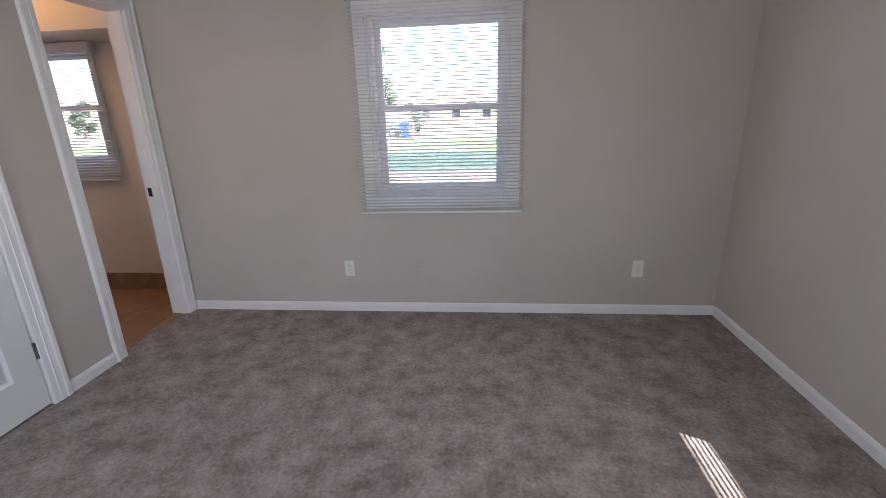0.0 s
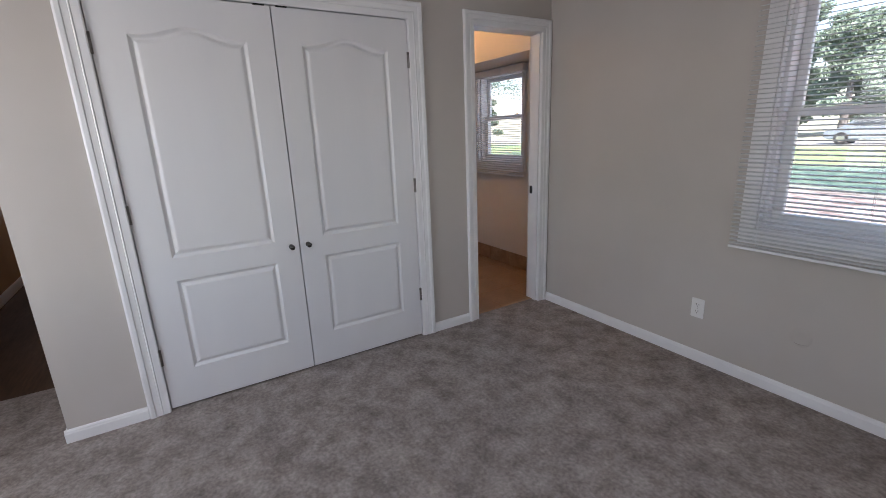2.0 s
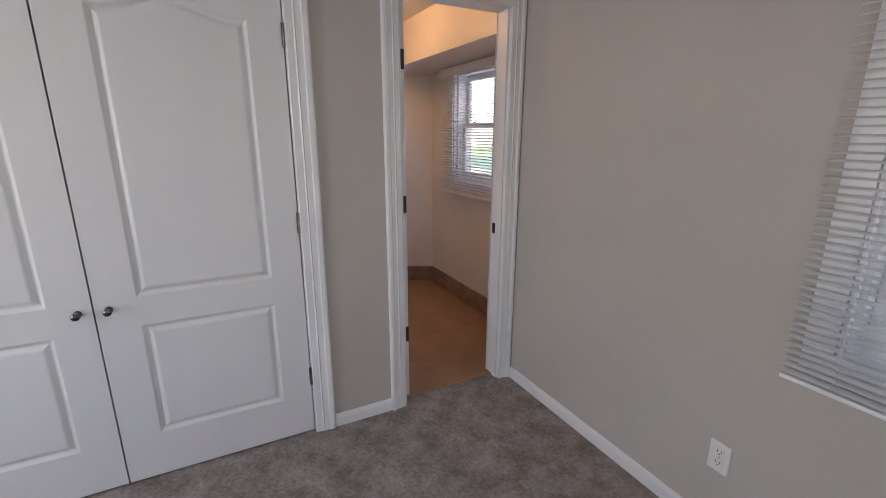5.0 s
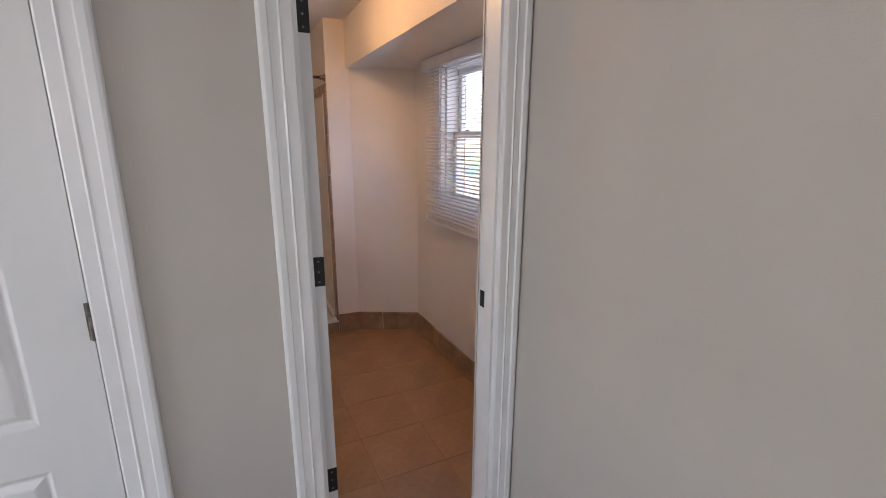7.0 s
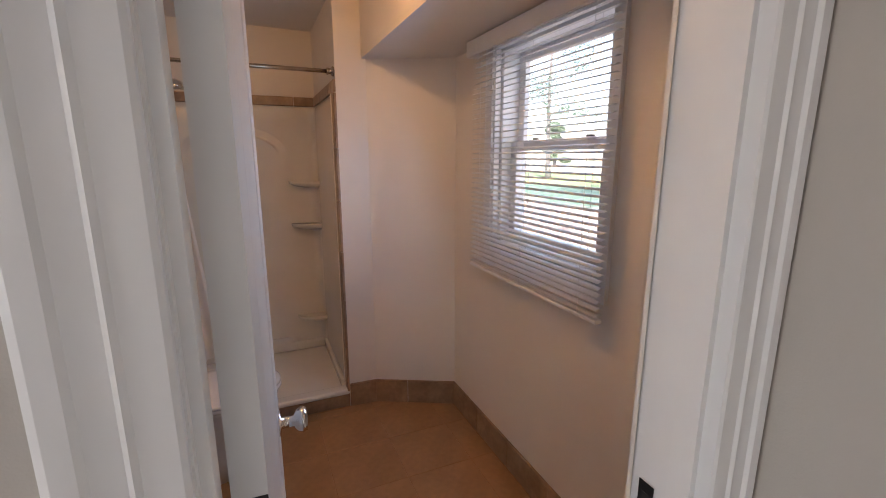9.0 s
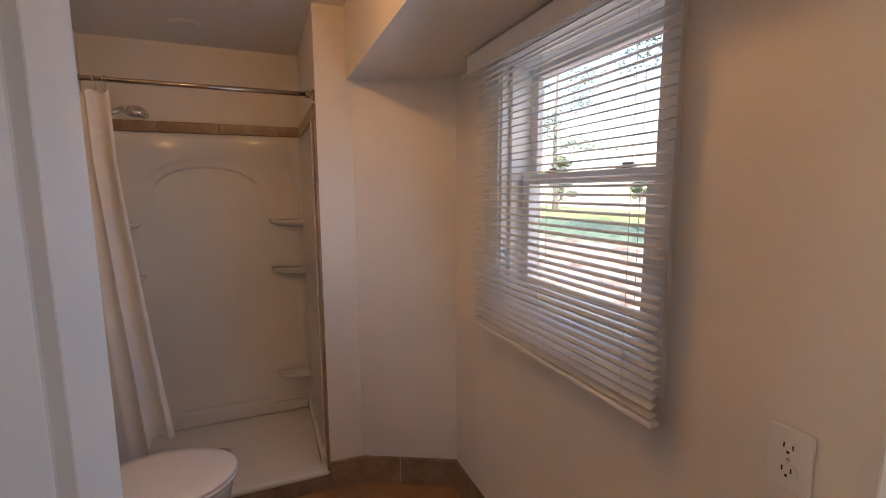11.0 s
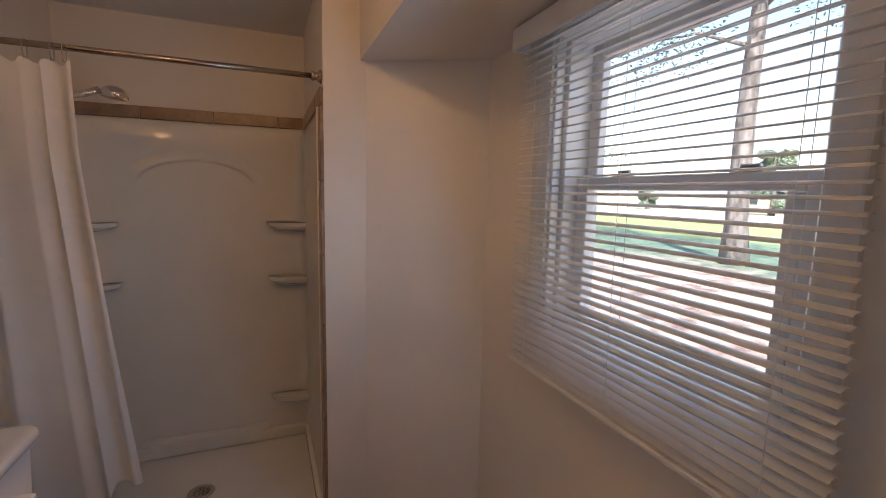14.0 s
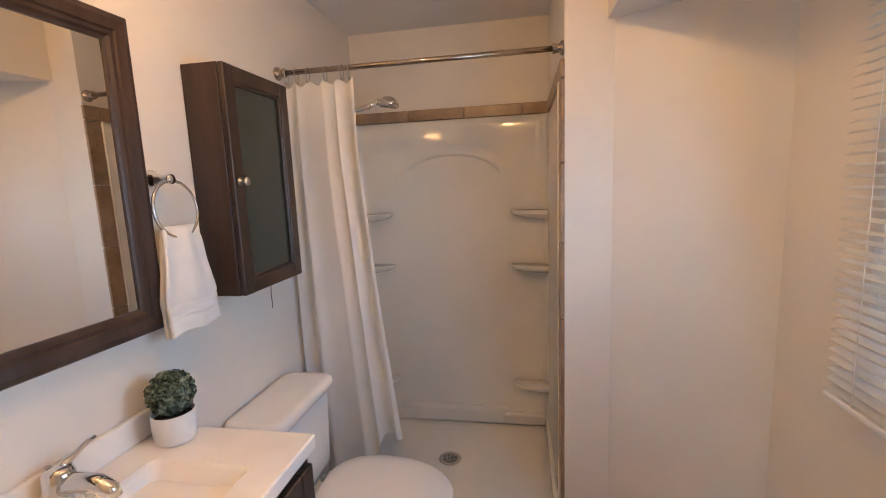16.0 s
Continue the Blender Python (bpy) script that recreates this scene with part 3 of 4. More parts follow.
bath_floor = solid("floor_bath", box(-2.10, -0.06, BS, BN, -0.12, -0.0016), GROUT, "tan ceramic tile bathroom floor with grout joints", "floor", "structure")


# ---------------------------------------------------------------- shower
sh = thing("shower_stall", "glossy white acrylic shower surround with moulded corner shelves", "shower")
SX0, SX1, SY0, SY1 = -2.800, -2.045, -1.225, -0.205       # inside faces
ZP, ZT = 0.05, 1.765
# pan: floor with raised threshold
part("pan_floor", box(SX0 - 0.02, SX1 - 0.063, SY0 - 0.015, SY1 + 0.012, 0.0, 0.075), ACRYL, sh, "white shower pan floor")
part("threshold", box(SX1 - 0.062, SX1 + 0.012, SY0 - 0.015, SY1 + 0.012, 0.076, 0.108, 0.012, 3), ACRYL, sh, "low rounded shower threshold")
part("pan_rim", box(SX0 - 0.02, SX0 + 0.02, SY0, SY1, 0.0755, 0.145, 0.014, 3), ACRYL, sh)
part("pan_rim", box(SX0 + 0.0205, SX1 - 0.061, SY0 - 0.015, SY0 + 0.02, 0.0755, 0.145, 0.014, 3), ACRYL, sh)
part("pan_rim", box(SX0 + 0.0205, SX1 - 0.061, SY1 - 0.02, SY1 + 0.012, 0.0755, 0.145, 0.014, 3), ACRYL, sh)
# walls: one U-shaped skin with rounded corners and an arched recess drawn by depth on the back
bm = bmesh.new()
prof = [(SX1 - 0.060, SY0)]
R = 0.06
for i in range(9):
    a = math.pi / 2 * i / 8
    prof.append((SX0 + R - R * math.sin(a), SY0 + R - R * math.cos(a)))
for i in range(9):
    a = math.pi / 2 * i / 8
    prof.append((SX0 + R - R * math.cos(a), SY1 - R + R * math.sin(a)))
prof.append((SX1 - 0.060, SY1))
inner, back = [], []
for z, o in ((0.140, 0), (0.4, 0), (0.8, 0), (1.2, 0), (1.6, 0), (ZT - 0.040, 0), (ZT - 0.026, 0.0015), (ZT - 0.014, 0.005), (ZT - 0.005, 0.010), (ZT, 0.015)):
    inner.append([bm.verts.new((x - o * (x < SX1), y + (o if y > -0.7 else -o), z)) for x, y in prof])
for a, b in zip(inner, inner[1:]):
    for k in range(len(prof) - 1):
        bm.faces.new((a[k], a[k + 1], b[k + 1], b[k]))
part("wall_skin", bm, ACRYL, sh, smooth=True)
# top flange and front flanges
part("front_flange", box(SX1 - 0.066, SX1 - 0.056, SY1 - 0.004, SY1 + 0.012, 0.095, ZT, 0.003, 1), ACRYL, sh)
part("front_flange", box(SX1 - 0.066, SX1 - 0.056, SY0 - 0.012, SY0 + 0.004, 0.095, ZT, 0.003, 1), ACRYL, sh)
# raised arched back panel surround: two side columns and arch spandrel proud of the recess
yc, half = -0.705, 0.255
bm = bmesh.new()
N = 36


def arch_ring(grow, depth):
    """A ring of the moulded arch; it dies out towards the sides."""
    pts = []
    for i in range(N + 1):
        a = math.pi * i / N
        fade = min(1.0, 1.9 * math.sin(a)) ** 1.5
        pts.append((SX0 + 0.0005 + depth * fade, yc + (half + grow * 1.1) * math.cos(a), 1.455 + (0.125 + grow) * math.sin(a)))
    return [bm.verts.new(p) for p in pts]


prev = arch_ring(-0.004, 0.0)
for grow, depth in ((0.0, 0.003), (0.005, 0.012), (0.010, 0.014), (0.020, 0.0125), (0.035, 0.006), (0.055, 0.0)):
    cur = arch_ring(grow, depth)
    for k in range(N):
        bm.faces.new((prev[k], prev[k + 1], cur[k + 1], cur[k]))
    prev = cur
part("arched_panel", bm, ACRYL, sh, "moulded arch on the back panel", smooth=True)
part("ledge", loft(bmesh.new(), [[(SX0 + 0.001, -1.01 + e, z), (SX0 + d * 0.6, -0.97 + e, z), (SX0 + d, -0.92 + e, z), (SX0 + d, -0.49 - e, z), (SX0 + d * 0.6, -0.44 - e, z), (SX0 + 0.001, -0.405 - e, z)] for z, d, e in ((0.10, 0.030, 0.0), (0.160, 0.028, 0.006), (0.174, 0.023, 0.016), (0.182, 0.013, 0.030))]), ACRYL, sh, "low moulded ledge")


def corner_shelf(z, side, deep=0.10, wide=0.19):
    """A rounded moulded shelf in a back corner."""
    bm = bmesh.new()
    yw = SY1 - 0.001 if side > 0 else SY0 + 0.001
    x_b = SX0 + 0.012
    outline = [(x_b, yw), (x_b, yw - side * wide)]
    for i in range(1, 9):
        a = math.pi / 2 * i / 9
        outline.append((x_b + deep * math.sin(a) ** 0.7, yw - side * wide * math.cos(a) ** 0.85))
    outline.append((x_b + deep, yw))
    rings = []
    for zz, s in ((z - 0.048, 0.40), (z - 0.034, 0.80), (z - 0.020, 0.97), (z - 0.006, 1.0), (z, 0.985), (z - 0.003, 0.9)):
        rings.append([(x_b + (x - x_b) * s, yw + (y - yw) * s, zz) for x, y in outline])
    loft(bm, rings)
    return part("corner_shelf", bm, ACRYL, sh)


for z in (1.285, 1.0, 0.345):
    corner_shelf(z, 1)
    corner_shelf(z, -1)
drain = thing("shower_drain", "round chrome shower drain grate in the pan", "drain", pose(-2.437, -0.704, 0.0755))
part("rim", lathe(bmesh.new(), [(0.034, 0), (0.052, 0.001), (0.056, 0.004), (0.052, 0.006), (0.040, 0.005), (0.034, 0.002)], 36), NICKEL, drain, smooth=True)
part("sump", lathe(bmesh.new(), [(0.0, 0.0008), (0.036, 0.0008)], 24), SLOT, drain, "dark drain opening")
bm = bmesh.new()
for k in range(-3, 4):
    w = math.sqrt(max(0.0, 0.037 ** 2 - (k * 0.011) ** 2))
    bm_box(bm, k * 0.011 - 0.0022, k * 0.011 + 0.0022, -w, w, 0.002, 0.005)
bm_box(bm, -0.036, 0.036, -0.003, 0.003, 0.0022, 0.0052)
bm_box(bm, -0.032, 0.032, 0.014, 0.018, 0.0022, 0.0052)
bm_box(bm, -0.032, 0.032, -0.018, -0.014, 0.0022, 0.0052)
part("grate", bm, NICKEL, drain)

apron = tagged(new("shower_apron"), "low brown tile apron below the shower pan", "tile trim", "", "structure")
for y0, y1 in ((-1.24, -0.905), (-0.902, -0.60), (-0.597, -0.192)):
    part("tile", box(-2.103, -2.040, y0, y1, 0.0, 0.0755, 0.002, 1), BTILE, apron)
# tile strip above the surround
strip = tagged(new("shower_tile_strip"), "band of warm brown tiles above the shower surround", "tile trim", "", "structure")
for i, (y0, y1) in enumerate(((-1.24, -0.935), (-0.931, -0.63), (-0.626, -0.328), (-0.324, -0.196))):
    part("tile", box(-2.838, -2.826 + 0.006, y0, y1, 1.768, 1.826, 0.0025, 1), STILE, strip)
for x0, x1 in ((-2.818, -2.515), (-2.511, -2.21), (-2.206, -2.106)):
    part("tile", box(x0, x1, -0.204, -0.1905, 1.768, 1.826, 0.0025, 1), STILE, strip)
for z0 in [0.098 + 0.278 * i for i in range(7)]:
    part("tile", box(-2.102, -2.034, -0.204, -0.1905, z0, min(z0 + 0.274, 1.826), 0.002, 1), STILE, strip)

# curtain rod, rings, curtain
RODX, RODZ = -2.068, 1.868
rod = thing("curtain_rod", "warm nickel shower curtain rod", "curtain rod")
part("rod", tube(bmesh.new(), [(RODX, BS + 0.001, RODZ), (RODX, -0.80, RODZ), (RODX, -0.192, RODZ)], 0.0098, 20), BRONZE, rod, smooth=True)
for y, r in ((BS + 0.0005, -90), (-0.1905, 90)):
    f = part("flange", lathe(bmesh.new(), [(0, 0), (0.024, 0), (0.025, 0.005), (0.021, 0.011), (0.0145, 0.014), (0.0145, 0.026), (0.017, 0.028), (0.017, 0.036), (0.0125, 0.038), (0, 0.038)], 28), BRONZE, rod, smooth=True)
    f.matrix_basis = pose(RODX, y, RODZ, r, 0, 0)
RINGS = [-1.205, -1.165, -1.12, -1.05, -0.985, -0.955]
for y in RINGS:
    rg = thing("curtain_ring", "thin nickel shower curtain hook with roller balls", "curtain ring", pose(RODX, y, RODZ), "shower curtain rings")
    part("hoop", tube(bmesh.new(), [(0.017 * math.sin(a), 0, 0.016 * math.cos(a) - 0.003 - (0.022 if math.cos(a) < -0.5 else 0)) for a in [2 * math.pi * i / 20 for i in range(21)]], 0.0014, 6), NICKEL, rg, smooth=True)
    for s in (-0.007, 0.007):
        part("bead", lathe(bmesh.new(), [(0, -0.004), (0.003, -0.003), (0.0042, 0), (0.003, 0.003), (0, 0.004)], 10, pose(s, 0, -0.041)), NICKEL, rg, smooth=True)
bm = bmesh.new()
NU, NZ = 110, 130
grid = []
for j in range(NZ + 1):
    v = j / NZ
    row = []
    right = -0.935 + 0.02 * v + 0.098 * max(0.0, (v - 0.18) / 0.82) ** 1.15
    for i in range(NU + 1):
        u = i / NU
        y = -1.232 + u * (right + 1.232)
        z = 1.828 - v * (1.62 - 0.21 * max(0.0, min(1.0, (u - 0.55) / 0.25)))       # the free side's hem is lifted
        amp = 0.009 + 0.015 * min(1, v * 1.6)
        ph = (u + 0.05 * math.sin(u * 9.0)) * 2 * math.pi * 4.3 + 0.5 * math.sin(3.0 * v + u * 4)
        x = RODX + 0.006 + amp * math.sin(ph) * (0.55 + 0.45 * math.sin(u * 7.0 + 1.0)) + 0.012 * math.sin(u * 3.1 - v * 2.3) * v
        x += 0.005 * noise.noise((u * 5, v * 3.5, 2.0)) * min(1, v * 3)
        fold = abs((z - 0.05) / 0.17 % 1.0 - 0.5)          # pressed cross creases from the packet
        x += 0.0035 * max(0.0, 1 - fold / 0.07) * (1.0 if u > 0.66 else 0.25)
        zz = z - (0.018 * (0.5 - 0.5 * math.cos(u * 2 * math.pi * 5)) * max(0, 1 - v * 8))
        row.append(bm.verts.new((x, y + 0.006 * math.cos(ph), zz)))
    grid.append(row)
for j in range(NZ):
    for i in range(NU):
        bm.faces.new((grid[j][i], grid[j][i + 1], grid[j + 1][i + 1], grid[j + 1][i]))
solid("shower_curtain", bm, CURT, "white fabric shower curtain drawn to one side", "shower curtain", smooth=True)

# shower head
shd = thing("shower_fixture", "chrome shower head on an angled arm", "shower fixture")
part("arm", tube(bmesh.new(), [(-2.60, BS + 0.0, 1.79), (-2.605, -1.16, 1.80), (-2.61, -1.08, 1.822), (-2.615, -1.02, 1.848)], [0.010, 0.011, 0.013, 0.015], 14), CHROME, shd, smooth=True)
part("escutcheon", lathe(bmesh.new(), [(0, 0), (0.028, 0), (0.024, 0.008), (0.011, 0.012), (0, 0.012)], 24, pose(-2.60, BS, 1.79, -90, 0, 0)), CHROME, shd, smooth=True)
part("head", lathe(bmesh.new(), [(0, 0.034), (0.016, 0.034), (0.034, 0.028), (0.046, 0.016), (0.050, 0.002), (0.049, -0.012), (0.044, -0.016), (0, -0.016)], 32, pose(-2.617, -0.972, 1.832, -8, 0, 0)), CHROME, shd, smooth=True)
part("spray_face", lathe(bmesh.new(), [(0, -0.0165), (0.040, -0.0165), (0.041, -0.014)], 32, pose(-2.617, -0.972, 1.832, -8, 0, 0)), NICKEL, shd, "grey spray face")
vent = thing("ceiling_vent", "small round white fitting on the shower ceiling", "ceiling light", pose(-2.50, -0.72, BCH))
part("trim_ring", lathe(bmesh.new(), [(0.03, -0.004), (0.045, -0.010), (0.062, -0.006), (0.066, 0)], 32), CEIL, vent, smooth=True)
part("lens", lathe(bmesh.new(), [(0, -0.006), (0.025, -0.006), (0.032, -0.004)], 32), CEIL, vent, smooth=True)


# ---------------------------------------------------------------- toilet
def rounded(cx, cy, w, d, r, z, n=6):
    pts = []
    for sx, sy, a0 in ((1, 1, 0), (-1, 1, 90), (-1, -1, 180), (1, -1, 270)):
        for i in range(n + 1):
            a = radians(a0 + 90 * i / n)
            pts.append((cx + sx * (w / 2 - r) + r * math.cos(a), cy + sy * (d / 2 - r) + r * math.sin(a), z))
    return pts


def egg(cx, y_back, y_front, half, z, n=40, flat=0.35):
    """An elongated seat's outline, blunt at the back."""
    pts = []
    ym = y_back + (y_front - y_back) * 0.42
    for i in range(n):
        a = 2 * math.pi * i / n
        s, c = math.sin(a), math.cos(a)
        if s >= 0:
            pts.append((cx + half * c, ym + (y_front - ym) * s, z))
        else:
            k = 1 - flat * 0.25 * s * s
            pts.append((cx + half * (1 if c > 0 else -1) * abs(c) ** 0.55 * k, ym + (ym - y_back) * (-(abs(s) ** 0.8)), z))
    return pts


TX = -1.735
toilet = thing("toilet", "white two-piece toilet with the lid down", "toilet")
bm = bmesh.new()
loft(bm, [rounded(TX, BS + 0.095, 0.33, 0.15, 0.03, 0.385), rounded(TX, BS + 0.098, 0.355, 0.165, 0.035, 0.42), rounded(TX, BS + 0.10, 0.37, 0.175, 0.035, 0.703)])
part("tank", bm, PORC, toilet, smooth=True)
bm = bmesh.new()
loft(bm, [rounded(TX, BS + 0.105, 0.375, 0.185, 0.025, 0.704), rounded(TX, BS + 0.107, 0.40, 0.205, 0.045, 0.710), rounded(TX, BS + 0.107, 0.40, 0.205, 0.045, 0.727), rounded(TX, BS + 0.107, 0.394, 0.199, 0.043, 0.736), rounded(TX, BS + 0.107, 0.38, 0.186, 0.040, 0.742), rounded(TX, BS + 0.107, 0.34, 0.15, 0.03, 0.745)])
part("tank_lid", bm, PORC, toilet, smooth=True)
bm = bmesh.new()
loft(bm, [egg(TX, -1.06, -0.72, 0.11, 0.0), egg(TX, -1.06, -0.70, 0.105, 0.10), egg(TX, -1.06, -0.66, 0.12, 0.20), egg(TX, -1.06, -0.60, 0.155, 0.30), egg(TX, -1.06, -0.585, 0.178, 0.365), egg(TX, -1.06, -0.58, 0.182, 0.385)])
part("bowl", bm, PORC, toilet, smooth=True)
bm = box(TX - 0.10, TX + 0.10, -1.16, -1.03, 0.20, 0.386, 0.02, 3)
part("bowl_shelf", bm, PORC, toilet)
bm = bmesh.new()
loft(bm, [egg(TX, -1.03, -0.572, 0.186, 0.387), egg(TX, -1.032, -0.568, 0.19, 0.392), egg(TX, -1.032, -0.568, 0.19, 0.402), egg(TX, -1.03, -0.572, 0.186, 0.405)])
part("seat", bm, PORC, toilet, smooth=True)
bm = bmesh.new()
loft(bm, [egg(TX, -1.03, -0.574, 0.185, 0.407), egg(TX, -1.032, -0.569, 0.19, 0.411), egg(TX, -1.032, -0.569, 0.19, 0.420), egg(TX, -1.025, -0.578, 0.182, 0.426), egg(TX, -0.98, -0.63, 0.14, 0.429)])
part("lid", bm, PORC, toilet, smooth=True)
for s in (-0.075, 0.075):
    part("hinge_cap", lathe(bmesh.new(), [(0, 0), (0.014, 0), (0.014, 0.008), (0.009, 0.013), (0, 0.014)], 16, pose(TX + s, -1.055, 0.386)), NICKEL, toilet, "metal seat bolt cap", smooth=True)

# ---------------------------------------------------------------- vanity
VX0, VX1, VF = -1.340, -0.780, -0.845
van = thing("vanity_cabinet", "dark espresso vanity cabinet with panelled doors", "vanity")
part("body", box(VX0, VX1, BS + 0.002, VF, 0.09, 0.822), ESPRESSO, van)
part("toe_kick", box(VX0 + 0.01, VX1 - 0.01, BS + 0.01, VF - 0.06, 0.0, 0.09), ESPRESSO, van)


def shaker(parent, u0, u1, z0, z1, y):
    bm = bmesh.new()
    ring_bar(bm, u0, u1, z0, z1, y, y + 0.02, 0.05)
    bm_box(bm, u0 + 0.048, u1 - 0.048, y + 0.004, y + 0.012, z0 + 0.048, z1 - 0.048)
    bm_box(bm, u0 + 0.07, u1 - 0.07, y + 0.01, y + 0.017, z0 + 0.07, z1 - 0.07, 0.005, 1)
    return part("door", bm, ESPRESSO, parent)


for u0, u1, kx in ((VX0 + 0.015, -1.063, -1.09), (-1.057, VX1 - 0.015, -1.03)):
    dd = shaker(van, u0, u1, 0.12, 0.80, VF + 0.001)
    knob(dd, pose(kx, VF + 0.021, 0.66, -90, 0, 0), 0.014, 0.028, NICKEL, "nickel cabinet knob")
# top with an oblong moulded basin
VXC = -1.06
top = thing("washbasin", "white cultured marble top with an integral rectangular basin", "sink")
bm = bmesh.new()
TX0, TX1, TY0, TY1, TZ = -1.355, -0.765, BS + 0.002, -0.826, 0.855
hole = (-1.220, -0.900, -1.145, -0.905)


def rr(x0, x1, y0, y1, r, z):
    return rounded((x0 + x1) / 2, (y0 + y1) / 2, x1 - x0, y1 - y0, r, z)


rings = [rr(TX0, TX1, TY0, TY1, 0.006, TZ - 0.032), rr(TX0 - 0.0, TX1, TY0, TY1, 0.006, TZ - 0.004), rr(TX0 + 0.004, TX1 - 0.004, TY0 + 0.001, TY1 - 0.004, 0.006, TZ),
         rr(hole[0], hole[1], hole[2], hole[3], 0.022, TZ), rr(hole[0] + 0.006, hole[1] - 0.006, hole[2] + 0.006, hole[3] - 0.006, 0.022, TZ - 0.006),
         rr(hole[0] + 0.055, hole[1] - 0.055, hole[2] + 0.03, hole[3] - 0.025, 0.03, TZ - 0.075), rr(hole[0] + 0.10, hole[1] - 0.10, hole[2] + 0.05, hole[3] - 0.05, 0.03, TZ - 0.095)]
loft(bm, rings)
part("basin_top", bm, MARBLE, top)
part("backsplash", box(TX0, TX1, BS + 0.001, BS + 0.018, TZ + 0.0005, TZ + 0.065, 0.004, 2), MARBLE, top)
part("sink_drain", lathe(bmesh.new(), [(0, 0.003), (0.016, 0.004), (0.022, 0.001), (0.022, 0)], 24, pose(VXC, -1.03, TZ - 0.0945)), CHROME, top, smooth=True)
fau = thing("faucet", "polished chrome single-lever basin faucet", "faucet", pose(VXC, -1.185, TZ))
bm = bmesh.new()
loft(bm, [rounded(0, 0, 0.155, 0.05, 0.024, 0), rounded(0, 0, 0.155, 0.05, 0.024, 0.008), rounded(0, 0, 0.135, 0.042, 0.02, 0.016), rounded(0, 0, 0.07, 0.04, 0.018, 0.022)])
part("deck_plate", bm, CHROME, fau, smooth=True)
part("body", lathe(bmesh.new(), [(0.034, 0.012), (0.03, 0.03), (0.026, 0.055), (0.026, 0.07), (0.022, 0.082), (0, 0.088)], 28), CHROME, fau, smooth=True)
part("spout", tube(bmesh.new(), [(0, 0.0, 0.045), (0, 0.04, 0.058), (0, 0.085, 0.060), (0, 0.112, 0.050), (0, 0.118, 0.036)], [0.022, 0.020, 0.017, 0.0145, 0.012], 18), CHROME, fau, smooth=True)
part("lever", tube(bmesh.new(), [(0, 0.0, 0.074), (-0.012, 0.0, 0.084), (-0.035, 0.0, 0.089), (-0.060, 0.0, 0.100), (-0.076, 0.0, 0.101)], [0.011, 0.008, 0.006, 0.005, 0.0038], 14), CHROME, fau, smooth=True)
part("lift_rod", tube(bmesh.new(), [(0, -0.022, 0.01), (0, -0.022, 0.075), (0, -0.022, 0.085)], [0.0025, 0.0025, 0.006], 10), CHROME, fau, smooth=True)

# mirror
mir = thing("wall_mirror", "large mirror in a dark espresso moulded frame", "mirror", pose(-0.69, BS + 0.004, 0, 0, 0, 178))
MX0, MX1, MZ0, MZ1 = 0.065, 0.615, 1.168, 1.762
fp = [(0, 0.0), (0, 0.010), (0.006, 0.012), (0.012, 0.017), (0.020, 0.017), (0.024, 0.021), (0.044, 0.024), (0.056, 0.020), (0.060, 0.014), (0.060, 0.0)]
part("frame", casing_mesh(MX0, MX1, MZ0, MZ1, fp, True), ESPRESSO, mir)
part("glass", box(MX0 - 0.008, MX1 + 0.008, -0.006, -0.0005, MZ0 - 0.008, MZ1 + 0.008), MIRROR, mir, "clear mirror glass")

# wall cabinet
cab = thing("wall_cabinet", "dark espresso wall cabinet with a frosted glass door, closed", "cabinet")
CX0, CX1, CZ0, CZ1 = -1.893, -1.565, 1.132, 1.778
part("body", box(CX0, CX1, BS + 0.0005, -1.136, CZ0, CZ1, 0.002, 1), ESPRESSO, cab)
bm = bmesh.new()
ring_bar(bm, CX0, CX1, CZ0 + 0.001, CZ1 - 0.001, -1.1345, -1.116, 0.045)
cd = part("door", bm, ESPRESSO, cab)
bm = bmesh.new()
ring_bar(bm, CX0 + 0.044, CX1 - 0.044, CZ0 + 0.045, CZ1 - 0.045, -1.130, -1.120, 0.008)
part("bead", bm, ESPRESSO, cd)
part("frosted_pane", box(CX0 + 0.047, CX1 - 0.047, -1.1335, -1.129, CZ0 + 0.047, CZ1 - 0.047), FROST, cd, "grey-green frosted glass pane")
knob(cd, pose(CX1 - 0.024, -1.116, 1.458, -90, 0, 0), 0.013, 0.027, NICKEL, "nickel mushroom knob")

# thin dark wavy tube on the wall, just under the cabinet
cord = thing("dark_line", "thin grey line hanging below the wall cabinet", "cord")
part("thin_tube", tube(bmesh.new(), [(-1.884, BS + 0.004, 1.131), (-1.886, BS + 0.006, 1.10), (-1.882, BS + 0.005, 1.06), (-1.884, BS + 0.005, 1.03), (-1.883, BS + 0.004, 1.005)], 0.0016, 8), DARKNI, cord, smooth=True)
# towel ring and towel
ring = thing("towel_ring", "round chrome towel ring on the wall", "towel ring", pose(-1.418, BS, 1.455))
part("mount", lathe(bmesh.new(), [(0, 0), (0.024, 0), (0.025, 0.006), (0.018, 0.014), (0.011, 0.03), (0.010, 0.048), (0.013, 0.054), (0.012, 0.062), (0, 0.064)], 24, pose(0, 0, 0.012, -90, 0, 0)), CHROME, ring, smooth=True)
part("hoop", tube(bmesh.new(), [(0.070 * math.sin(a), 0.058 + 0.012 * (1 - math.cos(a)) * 0.5, 0.070 * math.cos(a) - 0.062) for a in [2 * math.pi * i / 40 for i in range(41)]], 0.0038, 10, caps=False), CHROME, ring, smooth=True)
NA, NB = 20, 140


